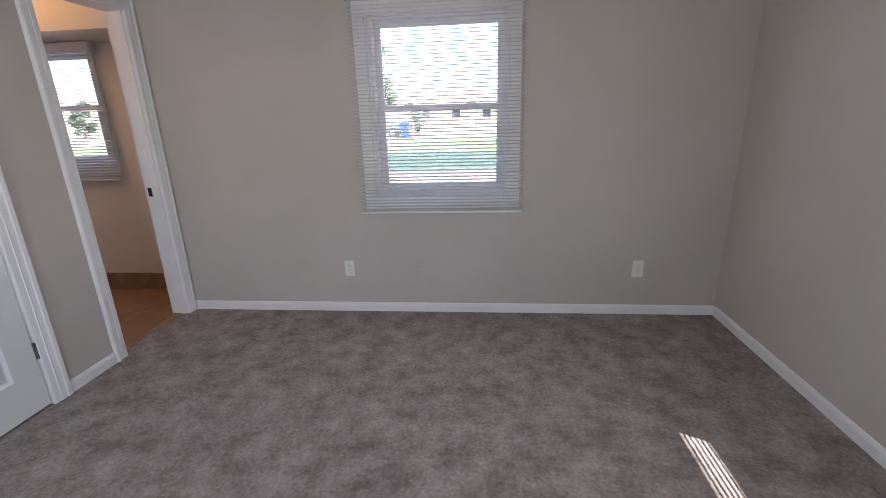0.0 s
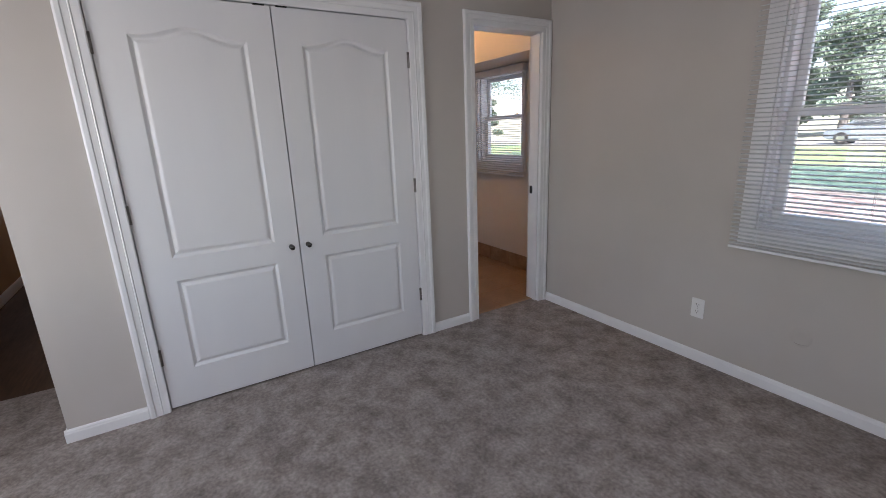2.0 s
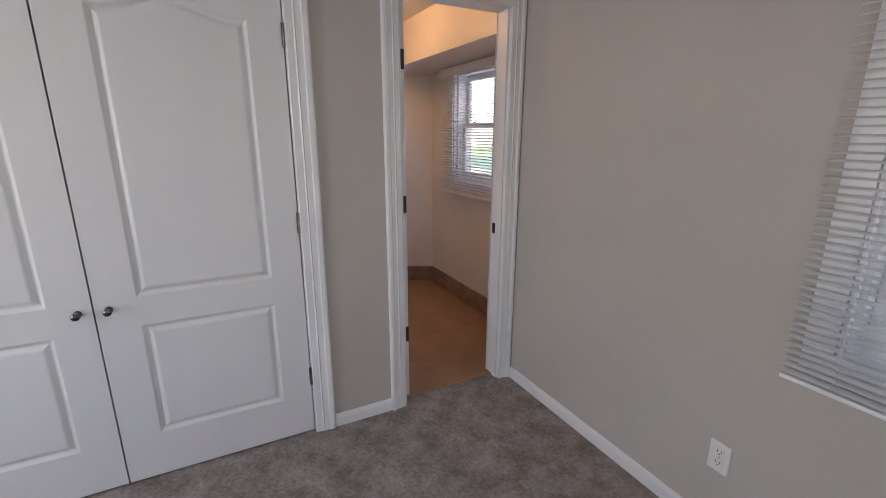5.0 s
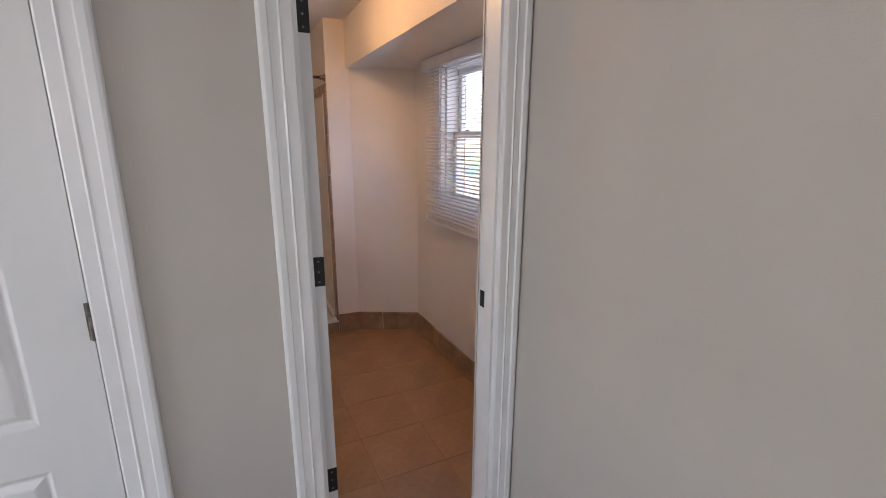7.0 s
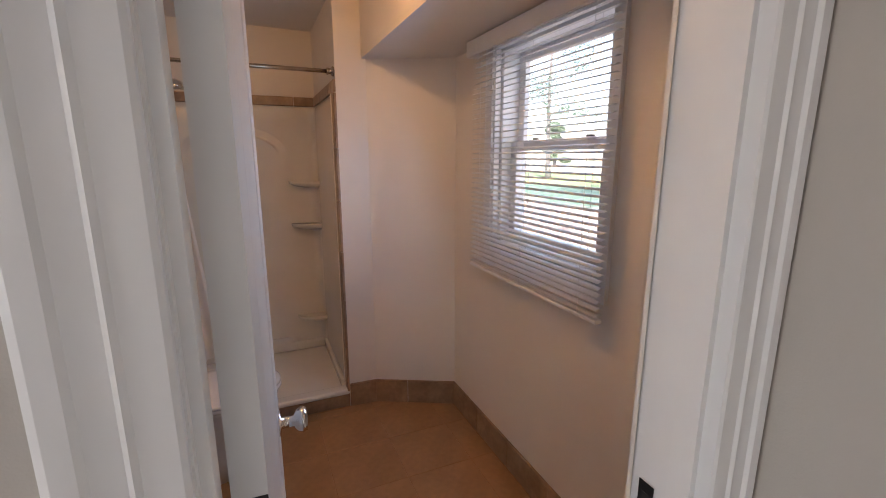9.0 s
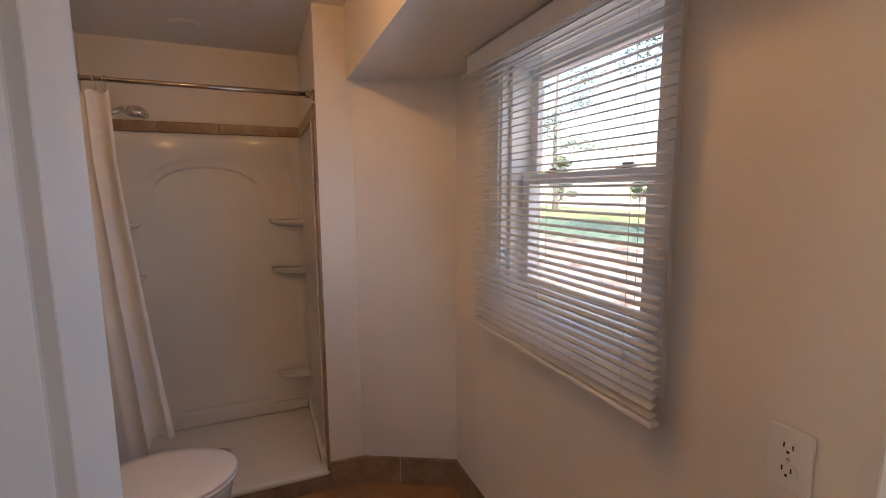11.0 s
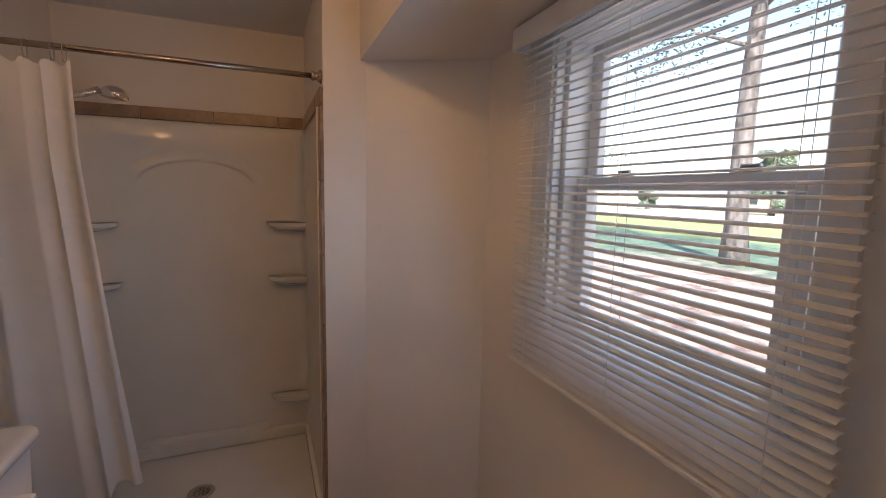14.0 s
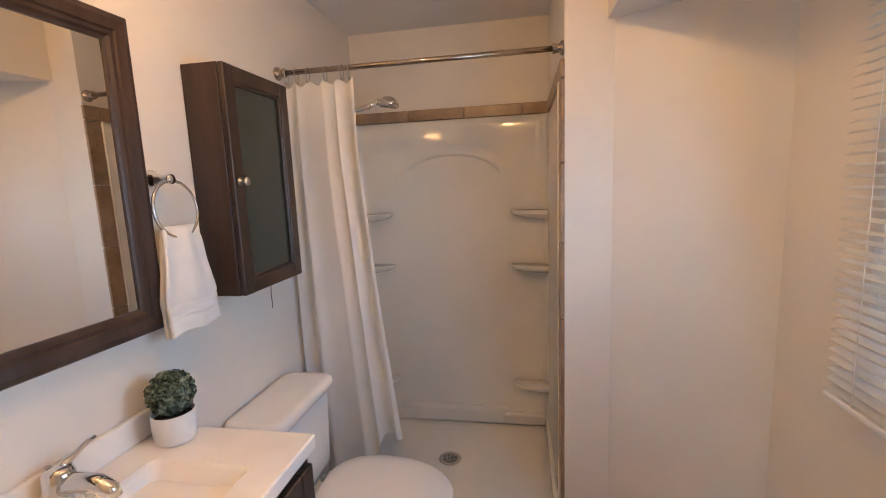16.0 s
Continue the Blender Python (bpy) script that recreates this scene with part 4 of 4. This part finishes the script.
def towel_point(s, u, lift=0.0):
    """A point of the towel: s from -1 (back hem) over the ring at 0 to 1 (front hem), u across."""
    a = abs(s)
    z = 1.345 - 0.258 * a if a > 0.06 else 1.345 + 0.008 * (1 - a / 0.06)
    y = BS + 0.064 + (0.013 if s > 0 else -0.009) * min(1, a / 0.08) + (0.004 * a if s > 0 else 0)
    half = 0.054 + 0.031 * min(1, a * 1.5)
    if s > 0:
        y -= sum(0.0028 * max(0.0, 1 - abs(a - c) / 0.022) for c in (0.72, 0.80, 0.86))      # woven border bands
    return (-1.418 - 0.010 * a + u * half, y + lift + 0.006 * math.cos(u * 4.6 + 0.4) * (1 - 0.3 * a) + 0.003 * noise.noise((u * 3, a * 4, 1.0)), z + 0.004 * math.sin(u * 4) * a)


def towel_sheet(s0, s1, n, thick, lift=0.0):
    bm = bmesh.new()
    grid = [[bm.verts.new(towel_point(s0 + (s1 - s0) * k / n, i / NA * 2 - 1, lift)) for i in range(NA + 1)] for k in range(n + 1)]
    for k in range(n):
        for i in range(NA):
            bm.faces.new((grid[k][i], grid[k][i + 1], grid[k + 1][i + 1], grid[k + 1][i]))
    bmesh.ops.recalc_face_normals(bm, faces=bm.faces)
    bmesh.ops.solidify(bm, geom=list(bm.faces), thickness=thick)
    return bm


tow = thing("hand_towel", "folded white terry hand towel hanging from the ring", "towel")
part("cloth", towel_sheet(-1, 1, NB, 0.009), TOWEL, tow, smooth=True)

# topiary
pot = thing("potted_topiary", "small green ball topiary in a white pot", "plant", pose(-1.295, -1.150, TZ))
part("pot", lathe(bmesh.new(), [(0, 0.001), (0.038, 0.001), (0.043, 0.006), (0.047, 0.03), (0.047, 0.070), (0.045, 0.073), (0.042, 0.070), (0.042, 0.058)], 36), POT, pot, smooth=True)
part("soil", lathe(bmesh.new(), [(0, 0.060), (0.042, 0.058)], 24), SOIL, pot)
part("stem", tube(bmesh.new(), [(0, 0, 0.055), (0, 0, 0.10)], 0.004, 8), SOIL, pot)
bm = bmesh.new()
rnd = random.Random(5)
bmesh.ops.create_icosphere(bm, subdivisions=2, radius=0.038, matrix=pose(0, 0, 0.118))
for i in range(1150):
    d = Vector((rnd.gauss(0, 1), rnd.gauss(0, 1), rnd.gauss(0, 1))).normalized()
    p = Vector((0, 0, 0.118)) + d * rnd.uniform(0.036, 0.051)
    t = d.orthogonal().normalized()
    t = Matrix.Rotation(rnd.uniform(0, 6.28), 3, d) @ t
    s = d.cross(t)
    nrm = (d + 0.7 * Vector((rnd.uniform(-1, 1), rnd.uniform(-1, 1), rnd.uniform(-1, 1)))).normalized()
    t = (t - nrm * t.dot(nrm)).normalized()
    s = nrm.cross(t)
    l, w = rnd.uniform(0.012, 0.020), rnd.uniform(0.008, 0.013)
    vs = [bm.verts.new(p + q) for q in (-t * l * 0.5, s * w * 0.5 + d * 0.001, t * l * 0.5, -s * w * 0.5 + d * 0.001)]
    bm.faces.new(vs)
part("foliage", bm, LEAF, pot, "dense small boxwood leaves")


# ---------------------------------------------------------------- outlets, marks
def outlet(m, label):
    """A duplex outlet: plate, two receptacles with slots, screw; faces -y."""
    o = thing("wall_outlet", label, "outlet", m)
    part("plate", box(-0.036, 0.036, -0.006, 0.0, -0.058, 0.058, 0.004, 2), PLATE, o)
    for z in (-0.021, 0.021):
        bm = bmesh.new()
        loft(bm, [[(x, -yy, z + zz) for x, zz, _ in rounded(0, 0, 0.034, 0.029, 0.012, 0)] for yy in (0.005, 0.0082)])
        r = part("receptacle", bm, PLATE, o)
        for x in (-0.007, 0.007):
            part("slot", box(x - 0.0012, x + 0.0012, -0.0086, -0.008, z - 0.001, z + 0.008), SLOT, r)
        part("slot", lathe(bmesh.new(), [(0, 0.0086), (0.0026, 0.0086), (0.0026, 0.008)], 12, pose(0, 0, z - 0.0075, 90, 0, 0)), SLOT, r)
    part("screw", lathe(bmesh.new(), [(0, 0.0075), (0.003, 0.007), (0.0034, 0.006)], 12, pose(0, 0, 0, 90, 0, 0)), NICKEL, o)
    return o


outlet(pose(1.236, -0.0005, 0.327), "white duplex outlet on the greige wall")
outlet(pose(3.212, -0.0005, 0.329), "white duplex outlet near the bedroom corner")
outlet(pose(-0.418, BN - 0.0005, 0.985), "white duplex outlet on the cream bathroom wall")
patch = thing("wall_patch", "round painted-over boss with a small scuff on the greige wall", "wall patch", pose(1.735, 0, 0.335, 90, 0, 0))
part("boss", lathe(bmesh.new(), [(0, 0.004), (0.030, 0.0038), (0.040, 0.0025), (0.046, 0.0)], 32), GREIGE, patch, smooth=True)
xs = [0.027 * (i / 6 - 1) for i in range(13)]
part("scuff", tube(bmesh.new(), [(x, -0.034 + 9 * x * x + 0.08 * x, 0.0030) for x in xs], [0.0006 + 0.0018 * (1 - abs(x) / 0.027) for x in xs], 6), GRAPHITE, patch, "thin curved grey scuff")

# ---------------------------------------------------------------- outdoors
GZ = -0.15
GRND = bpy.data.materials.new("yard_ground")
GRND.use_nodes = True
n, l = GRND.node_tree.nodes, GRND.node_tree.links
b = n["Principled BSDF"]
b.inputs["Roughness"].default_value = 0.95
tc = n.new("ShaderNodeTexCoord")
sep = n.new("ShaderNodeSeparateXYZ")
l.new(tc.outputs["Object"], sep.inputs[0])
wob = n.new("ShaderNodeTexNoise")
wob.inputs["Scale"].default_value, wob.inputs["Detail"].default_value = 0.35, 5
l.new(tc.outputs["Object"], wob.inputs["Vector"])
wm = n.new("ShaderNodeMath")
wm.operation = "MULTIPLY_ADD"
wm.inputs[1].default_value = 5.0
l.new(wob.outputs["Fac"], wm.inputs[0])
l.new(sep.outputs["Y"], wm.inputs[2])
fine = n.new("ShaderNodeTexNoise")
fine.inputs["Scale"].default_value, fine.inputs["Detail"].default_value = 3.0, 6
l.new(tc.outputs["Object"], fine.inputs["Vector"])


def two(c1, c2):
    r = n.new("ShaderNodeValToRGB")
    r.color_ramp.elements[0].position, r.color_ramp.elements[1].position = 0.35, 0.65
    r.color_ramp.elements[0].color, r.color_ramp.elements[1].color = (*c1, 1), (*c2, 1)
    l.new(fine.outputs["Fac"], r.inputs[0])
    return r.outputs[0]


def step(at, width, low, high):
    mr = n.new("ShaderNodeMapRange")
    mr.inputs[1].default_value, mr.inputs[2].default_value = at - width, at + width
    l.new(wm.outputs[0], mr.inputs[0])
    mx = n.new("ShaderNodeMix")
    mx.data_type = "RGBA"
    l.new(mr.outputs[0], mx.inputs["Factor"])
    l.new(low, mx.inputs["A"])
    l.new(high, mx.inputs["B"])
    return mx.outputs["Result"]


mulch = two((0.13, 0.095, 0.085), (0.46, 0.36, 0.33))
# dark green band is tree shade on the lawn, put into the colour
shaded_lawn = two((0.035, 0.085, 0.065), (0.13, 0.20, 0.14))
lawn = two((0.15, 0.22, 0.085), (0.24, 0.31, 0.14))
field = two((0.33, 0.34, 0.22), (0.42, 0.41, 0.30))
ground_col = step(30.0, 1.5, step(18.3, 0.6, step(11.6, 1.0, mulch, shaded_lawn), lawn), field)
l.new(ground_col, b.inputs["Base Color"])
solid("ground", box(-400, 400, -400, 400, GZ - 0.5, GZ), GRND, "yard of leaf mulch, a painted band of tree-shaded lawn and sunlit lawn", "ground", "structure")
ROADM = vary(mat("pale_concrete", (0.4, 0.38, 0.35), 0.9), (0.36, 0.34, 0.31), (0.46, 0.44, 0.40), 1.2, fine=0.1, fine_scale=9)
solid("road", box(-150, 150, 28.8, 35.5, GZ - 0.2, GZ + 0.015), ROADM, "pale concrete street beyond the lawn", "road", "structure")

BARK = vary(mat("pine_bark", (0.16, 0.12, 0.1), 0.95), (0.06, 0.056, 0.055), (0.20, 0.19, 0.185), 7, stretch=(1, 1, 0.35), bump=1.0, bump_scale=9, dist=0.05, fine=0.25, fine_scale=25)
NEEDLE = vary(mat("pine_foliage", (0.06, 0.1, 0.05), 0.7), (0.05, 0.10, 0.075), (0.12, 0.18, 0.14), 3)
BROAD = vary(mat("broadleaf_foliage", (0.08, 0.13, 0.05), 0.7), (0.10, 0.15, 0.11), (0.19, 0.25, 0.185), 1.2)


def leaves(bm, rnd, c, rx, rz, count, size):
    """A clump of small leaf cards scattered through an uneven ball."""
    for _ in range(count):
        d = Vector((rnd.gauss(0, 1), rnd.gauss(0, 1), rnd.gauss(0, 1))).normalized() * rnd.random() ** 0.45
        p = Vector(c) + Vector((d.x * rx, d.y * rx, d.z * rz))
        t = Vector((rnd.gauss(0, 1), rnd.gauss(0, 1), rnd.gauss(0, 0.6))).normalized()
        s = t.orthogonal().normalized()
        k = size * rnd.uniform(0.6, 1.4)
        bm.faces.new([bm.verts.new(p + q) for q in (-t * k, s * k * 0.45, t * k, -s * k * 0.45)])


def tree(name, label, x, y, h, r, crown, seed, material, size, lean=0.0, clear=0.35, count=260):
    """A tapered trunk with limbs and a crown of leaf clumps."""
    rnd = random.Random(seed)
    t = thing(name, label, "tree", pose(x, y, GZ))
    bm = bmesh.new()
    pts, rs = [], []
    for i in range(13):
        f = i / 12
        pts.append((lean * f * h + 0.10 * math.sin(f * 5 + seed), 0.10 * math.cos(f * 4 + seed), f * h * 0.92 - 0.1))
        rs.append(r * (1.35 if i == 0 else 1.0) * (1 - 0.8 * f))
    tube(bm, pts, rs, 14)
    ends = []
    for i in range(crown):
        f = clear + (1 - clear) * (i + rnd.random()) / crown
        a = rnd.uniform(0, 6.283)
        base = Vector((lean * f * h, 0, f * h * 0.9))
        out = h * rnd.uniform(0.14, 0.26) * (1.25 - 0.6 * f)
        tip = base + Vector((math.cos(a) * out, math.sin(a) * out, h * rnd.uniform(-0.02, 0.10)))
        mid = (base + tip) / 2 + Vector((0, 0, h * 0.02))
        tube(bm, [base, mid, tip], [r * 0.30 * (1.1 - f), r * 0.2 * (1.1 - f), r * 0.06], 6)
        ends += [tip, mid.lerp(tip, 0.5)]
    part("trunk", bm, BARK, t, "rough grey-brown bark", smooth=True)
    bm = bmesh.new()
    for e in ends:
        leaves(bm, rnd, e, h * 0.11, h * 0.075, count, size)
    part("crown", bm, material, t, "green foliage with gaps")
    return t


tree("pine_tree", "tall pine with a thick pale-barked trunk near the house", -7.7, 10.5, 15, 0.27, 13, 3, NEEDLE, 0.05, 0.004, 0.37, 560)
tree("pine_tree", "slender pine standing on the lawn", -27.5, 20.0, 14, 0.2, 11, 8, NEEDLE, 0.08, 0.0, 0.30, 300)
for i, (x, y, h, s) in enumerate(((-11.5, 43, 9.5, 31), (-17, 46, 11, 32), (-10.5, 47, 9, 21), (-14, 52, 10, 22), (-19, 50, 9, 23), (9, 64, 7, 24), (-30, 48, 7, 25), (-47, 49, 4.2, 26), (-24, 58, 8, 27), (-58, 44, 7, 28))):
    tree("shade_tree", "leafy green shade tree across the street", x, y, h, 0.3, 17, s, BROAD, 0.15, 0.0, 0.16, 420)

# house across the street
SIDING = vary(mat("pale_siding", (0.5, 0.42, 0.34), 0.8), (0.46, 0.37, 0.29), (0.55, 0.46, 0.38), 0.6)
ROOF = vary(mat("reddish_shingle", (0.28, 0.14, 0.09), 0.9), (0.34, 0.25, 0.21), (0.44, 0.34, 0.29), 1.2)
DGLASS = mat("dark_window", (0.05, 0.06, 0.07), 0.1)


def house(x0, x1, y0, y1, h):
    hs = thing("house", "low tan house with a reddish shingle roof across the street", "house")
    part("wall", box(x0, x1, y0, y1, GZ, GZ + h), SIDING, hs)
    bm = bmesh.new()
    ym = (y0 + y1) / 2
    loft(bm, [[(x, y0 - 0.5, GZ + h), (x, y1 + 0.5, GZ + h), (x, ym, GZ + h + 1.7)] for x in (x0 - 0.5, x1 + 0.5)])
    part("roof", bm, ROOF, hs)
    nwin = 4
    for i in range(nwin):
        u = x0 + (x1 - x0) * (i + 0.5) / nwin
        bm = bmesh.new()
        ring_bar(bm, u - 0.6, u + 0.6, GZ + 0.9, GZ + 2.1, y0 - 0.06, y0 - 0.005, 0.09)
        w = part("window", bm, WHITE, hs)
        part("pane", box(u - 0.52, u + 0.52, y0 - 0.03, y0 - 0.006, GZ + 0.98, GZ + 2.02), DGLASS, w)
    part("door", box((x0 + x1) / 2 - 0.45, (x0 + x1) / 2 + 0.45, y0 - 0.05, y0 - 0.004, GZ, GZ + 2.05), WHITE, hs)


house(-7.0, 8.0, 54.0, 62.0, 2.6)
house(-38.0, -25.0, 55.0, 63.0, 2.6)

# parked car
CARP = mat("silver_blue_car_paint", (0.32, 0.36, 0.42), 0.25, 0.5)
TYRE = mat("tyre_rubber", (0.02, 0.02, 0.02), 0.8)
car = thing("car", "pale silver car parked on the street", "car", pose(-5.9, 30.4, GZ + 0.015))
prof = [(-2.2, 0.35), (-2.25, 0.7), (-1.5, 0.85), (-0.9, 1.4), (0.7, 1.42), (1.4, 0.95), (2.15, 0.85), (2.25, 0.45), (2.1, 0.3), (-2.0, 0.28)]
bm = bmesh.new()
loft(bm, [[(x, y, z) for x, z in prof] for y in (-0.85, 0.85)])
bmesh.ops.bevel(bm, geom=list(bm.edges), offset=0.06, segments=2, affect="EDGES")
part("body", bm, CARP, car)
for s in (-0.86, 0.84):
    part("side_window", box(-0.95, 1.0, s, s + 0.02, 0.95, 1.32, 0.005, 1), DGLASS, car)
for x in (-1.4, 1.4):
    for y in (-0.88, 0.70):
        w = part("wheel", lathe(bmesh.new(), [(0, 0), (0.30, 0), (0.33, 0.03), (0.33, 0.15), (0.30, 0.18), (0, 0.18)], 24, pose(x, y + 0.18, 0.33, 90, 0, 0)), TYRE, car)
        part("rim", lathe(bmesh.new(), [(0, 0.185), (0.18, 0.185), (0.2, 0.18)], 16, pose(x, y + 0.18, 0.33, 90, 0, 0)), NICKEL, w)
# bin and shelter post on the verge
BLUE = mat("blue_plastic", (0.03, 0.10, 0.42), 0.5)
bin_ = thing("wheelie_bin", "blue plastic wheeled bin at the kerb", "bin", pose(-3.35, 28.2, GZ))
bm = bmesh.new()
loft(bm, [rounded(0, 0, 0.5, 0.5, 0.06, 0.05), rounded(0, 0, 0.62, 0.7, 0.06, 1.0)])
part("body", bm, BLUE, bin_)
bm = bmesh.new()
loft(bm, [rounded(0, 0, 0.66, 0.74, 0.06, 1.0), rounded(0, 0.05, 0.6, 0.6, 0.06, 1.1)])
part("lid", bm, BLUE, bin_)
for x in (-0.25, 0.25):
    part("wheel", lathe(bmesh.new(), [(0, 0), (0.12, 0), (0.12, 0.05), (0, 0.05)], 16, pose(x, 0.3, 0.12, 0, 90, 0)), TYRE, bin_)
bush = thing("bush", "dry brown shrub beside the blue bin", "shrub", pose(-2.4, 28.4, GZ))
bm = bmesh.new()
rnd = random.Random(9)
for i in range(9):
    a = rnd.uniform(0, 6.28)
    tube(bm, [(0, 0, 0), (0.15 * math.cos(a), 0.15 * math.sin(a), 0.8), (0.5 * math.cos(a), 0.5 * math.sin(a), 1.7)], [0.05, 0.04, 0.02], 6)
part("stems", bm, BARK, bush)
bm = bmesh.new()
for i in range(8):
    leaves(bm, rnd, (rnd.uniform(-0.5, 0.5), rnd.uniform(-0.5, 0.5), rnd.uniform(0.5, 1.9)), 0.4, 0.35, 110, 0.09)
part("crown", bm, BROAD, bush)

# outer shell of the house: brick faces beside the windows, unseen roof
solid("wall_outer_north", wall_panel(-3.2, -0.02, -0.5, 2.6, 0.04, [(W2[0] - 0.02, W2[1] + 0.02, W2[2] - 0.02, W2[3] + 0.02)]), BRICK, "brick outside face round the bathroom window", "wall", "structure", m=pose(0, BN + 0.153, 0))
# added slab out of view, overhangs sized to cut the sun at the windows
solid("roof_sun_block", box(-5.2, 5.31, RY - 1.4, BN + 0.75, 2.62, 2.75), CEIL, "unseen plain roof slab, its overhangs sized to block the sun", "roof", "structure")


# ---------------------------------------------------------------- floor and base tiles
rnd = random.Random(11)
PX, PY, G = 0.312, 0.320, 0.0026
meshes = {}


def tile_mesh(w, d):
    key = (round(w, 3), round(d, 3))
    if key not in meshes:
        meshes[key] = mesh_of("tile", box(-w / 2, w / 2, -d / 2, d / 2, -0.010, 0.0, 0.0014, 1), TILE)
    return meshes[key]


for i in range(-5, 4):
    for j in range(-4, 4):
        x0, x1 = -1.030 + i * PX + G / 2, -1.030 + (i + 1) * PX - G / 2
        y0, y1 = -0.388 + j * PY + G / 2, -0.388 + (j + 1) * PY - G / 2
        x0, x1, y0, y1 = max(x0, -2.03), min(x1, -0.062), max(y0, BS + 0.012), min(y1, BN - 0.013)
        if x1 - x0 < 0.02 or y1 - y0 < 0.02:
            continue
        share("tile", tile_mesh(x1 - x0, y1 - y0), bath_floor, pose((x0 + x1) / 2, (y0 + y1) / 2, rnd.uniform(-0.0006, 0.0006), rnd.uniform(-0.08, 0.08), rnd.uniform(-0.08, 0.08), 0))


def tile_base(name, a, b, size=0.305, first=None):
    """A row of brown base tiles with a cap along a wall from a to b; the room lies to the right of that way."""
    w = tagged(new(name), "brown ceramic tile baseboard with a cap", "baseboard", "", "structure")
    va, vb = Vector((*a, 0)), Vector((*b, 0))
    ln = (vb - va).length
    w.matrix_basis = Matrix.Translation(va) @ Matrix.Rotation(math.atan2(vb.y - va.y, vb.x - va.x), 4, "Z")
    u = 0.0
    while u < ln - 0.01:
        e = min(u + (first if first and u == 0 else size), ln)
        part("tile", box(u + 0.0015, e - 0.0015, -0.010, -0.0005, 0.001, 0.128, 0.002, 1), BTILE, w)
        part("cap_tile", box(u + 0.001, e - 0.001, -0.014, -0.0005, 0.1295, 0.1445, 0.004, 2), BTILE, w)
        u = e
    return w


tile_base("baseboard_bath_stub", (-2.0395, -0.190), (-2.033, -0.033))
tile_base("baseboard_bath_angle", (-2.033, -0.033), (-1.822, BN), first=0.19)
tile_base("baseboard_bath_north", (-1.826, BN), (-0.13, BN))
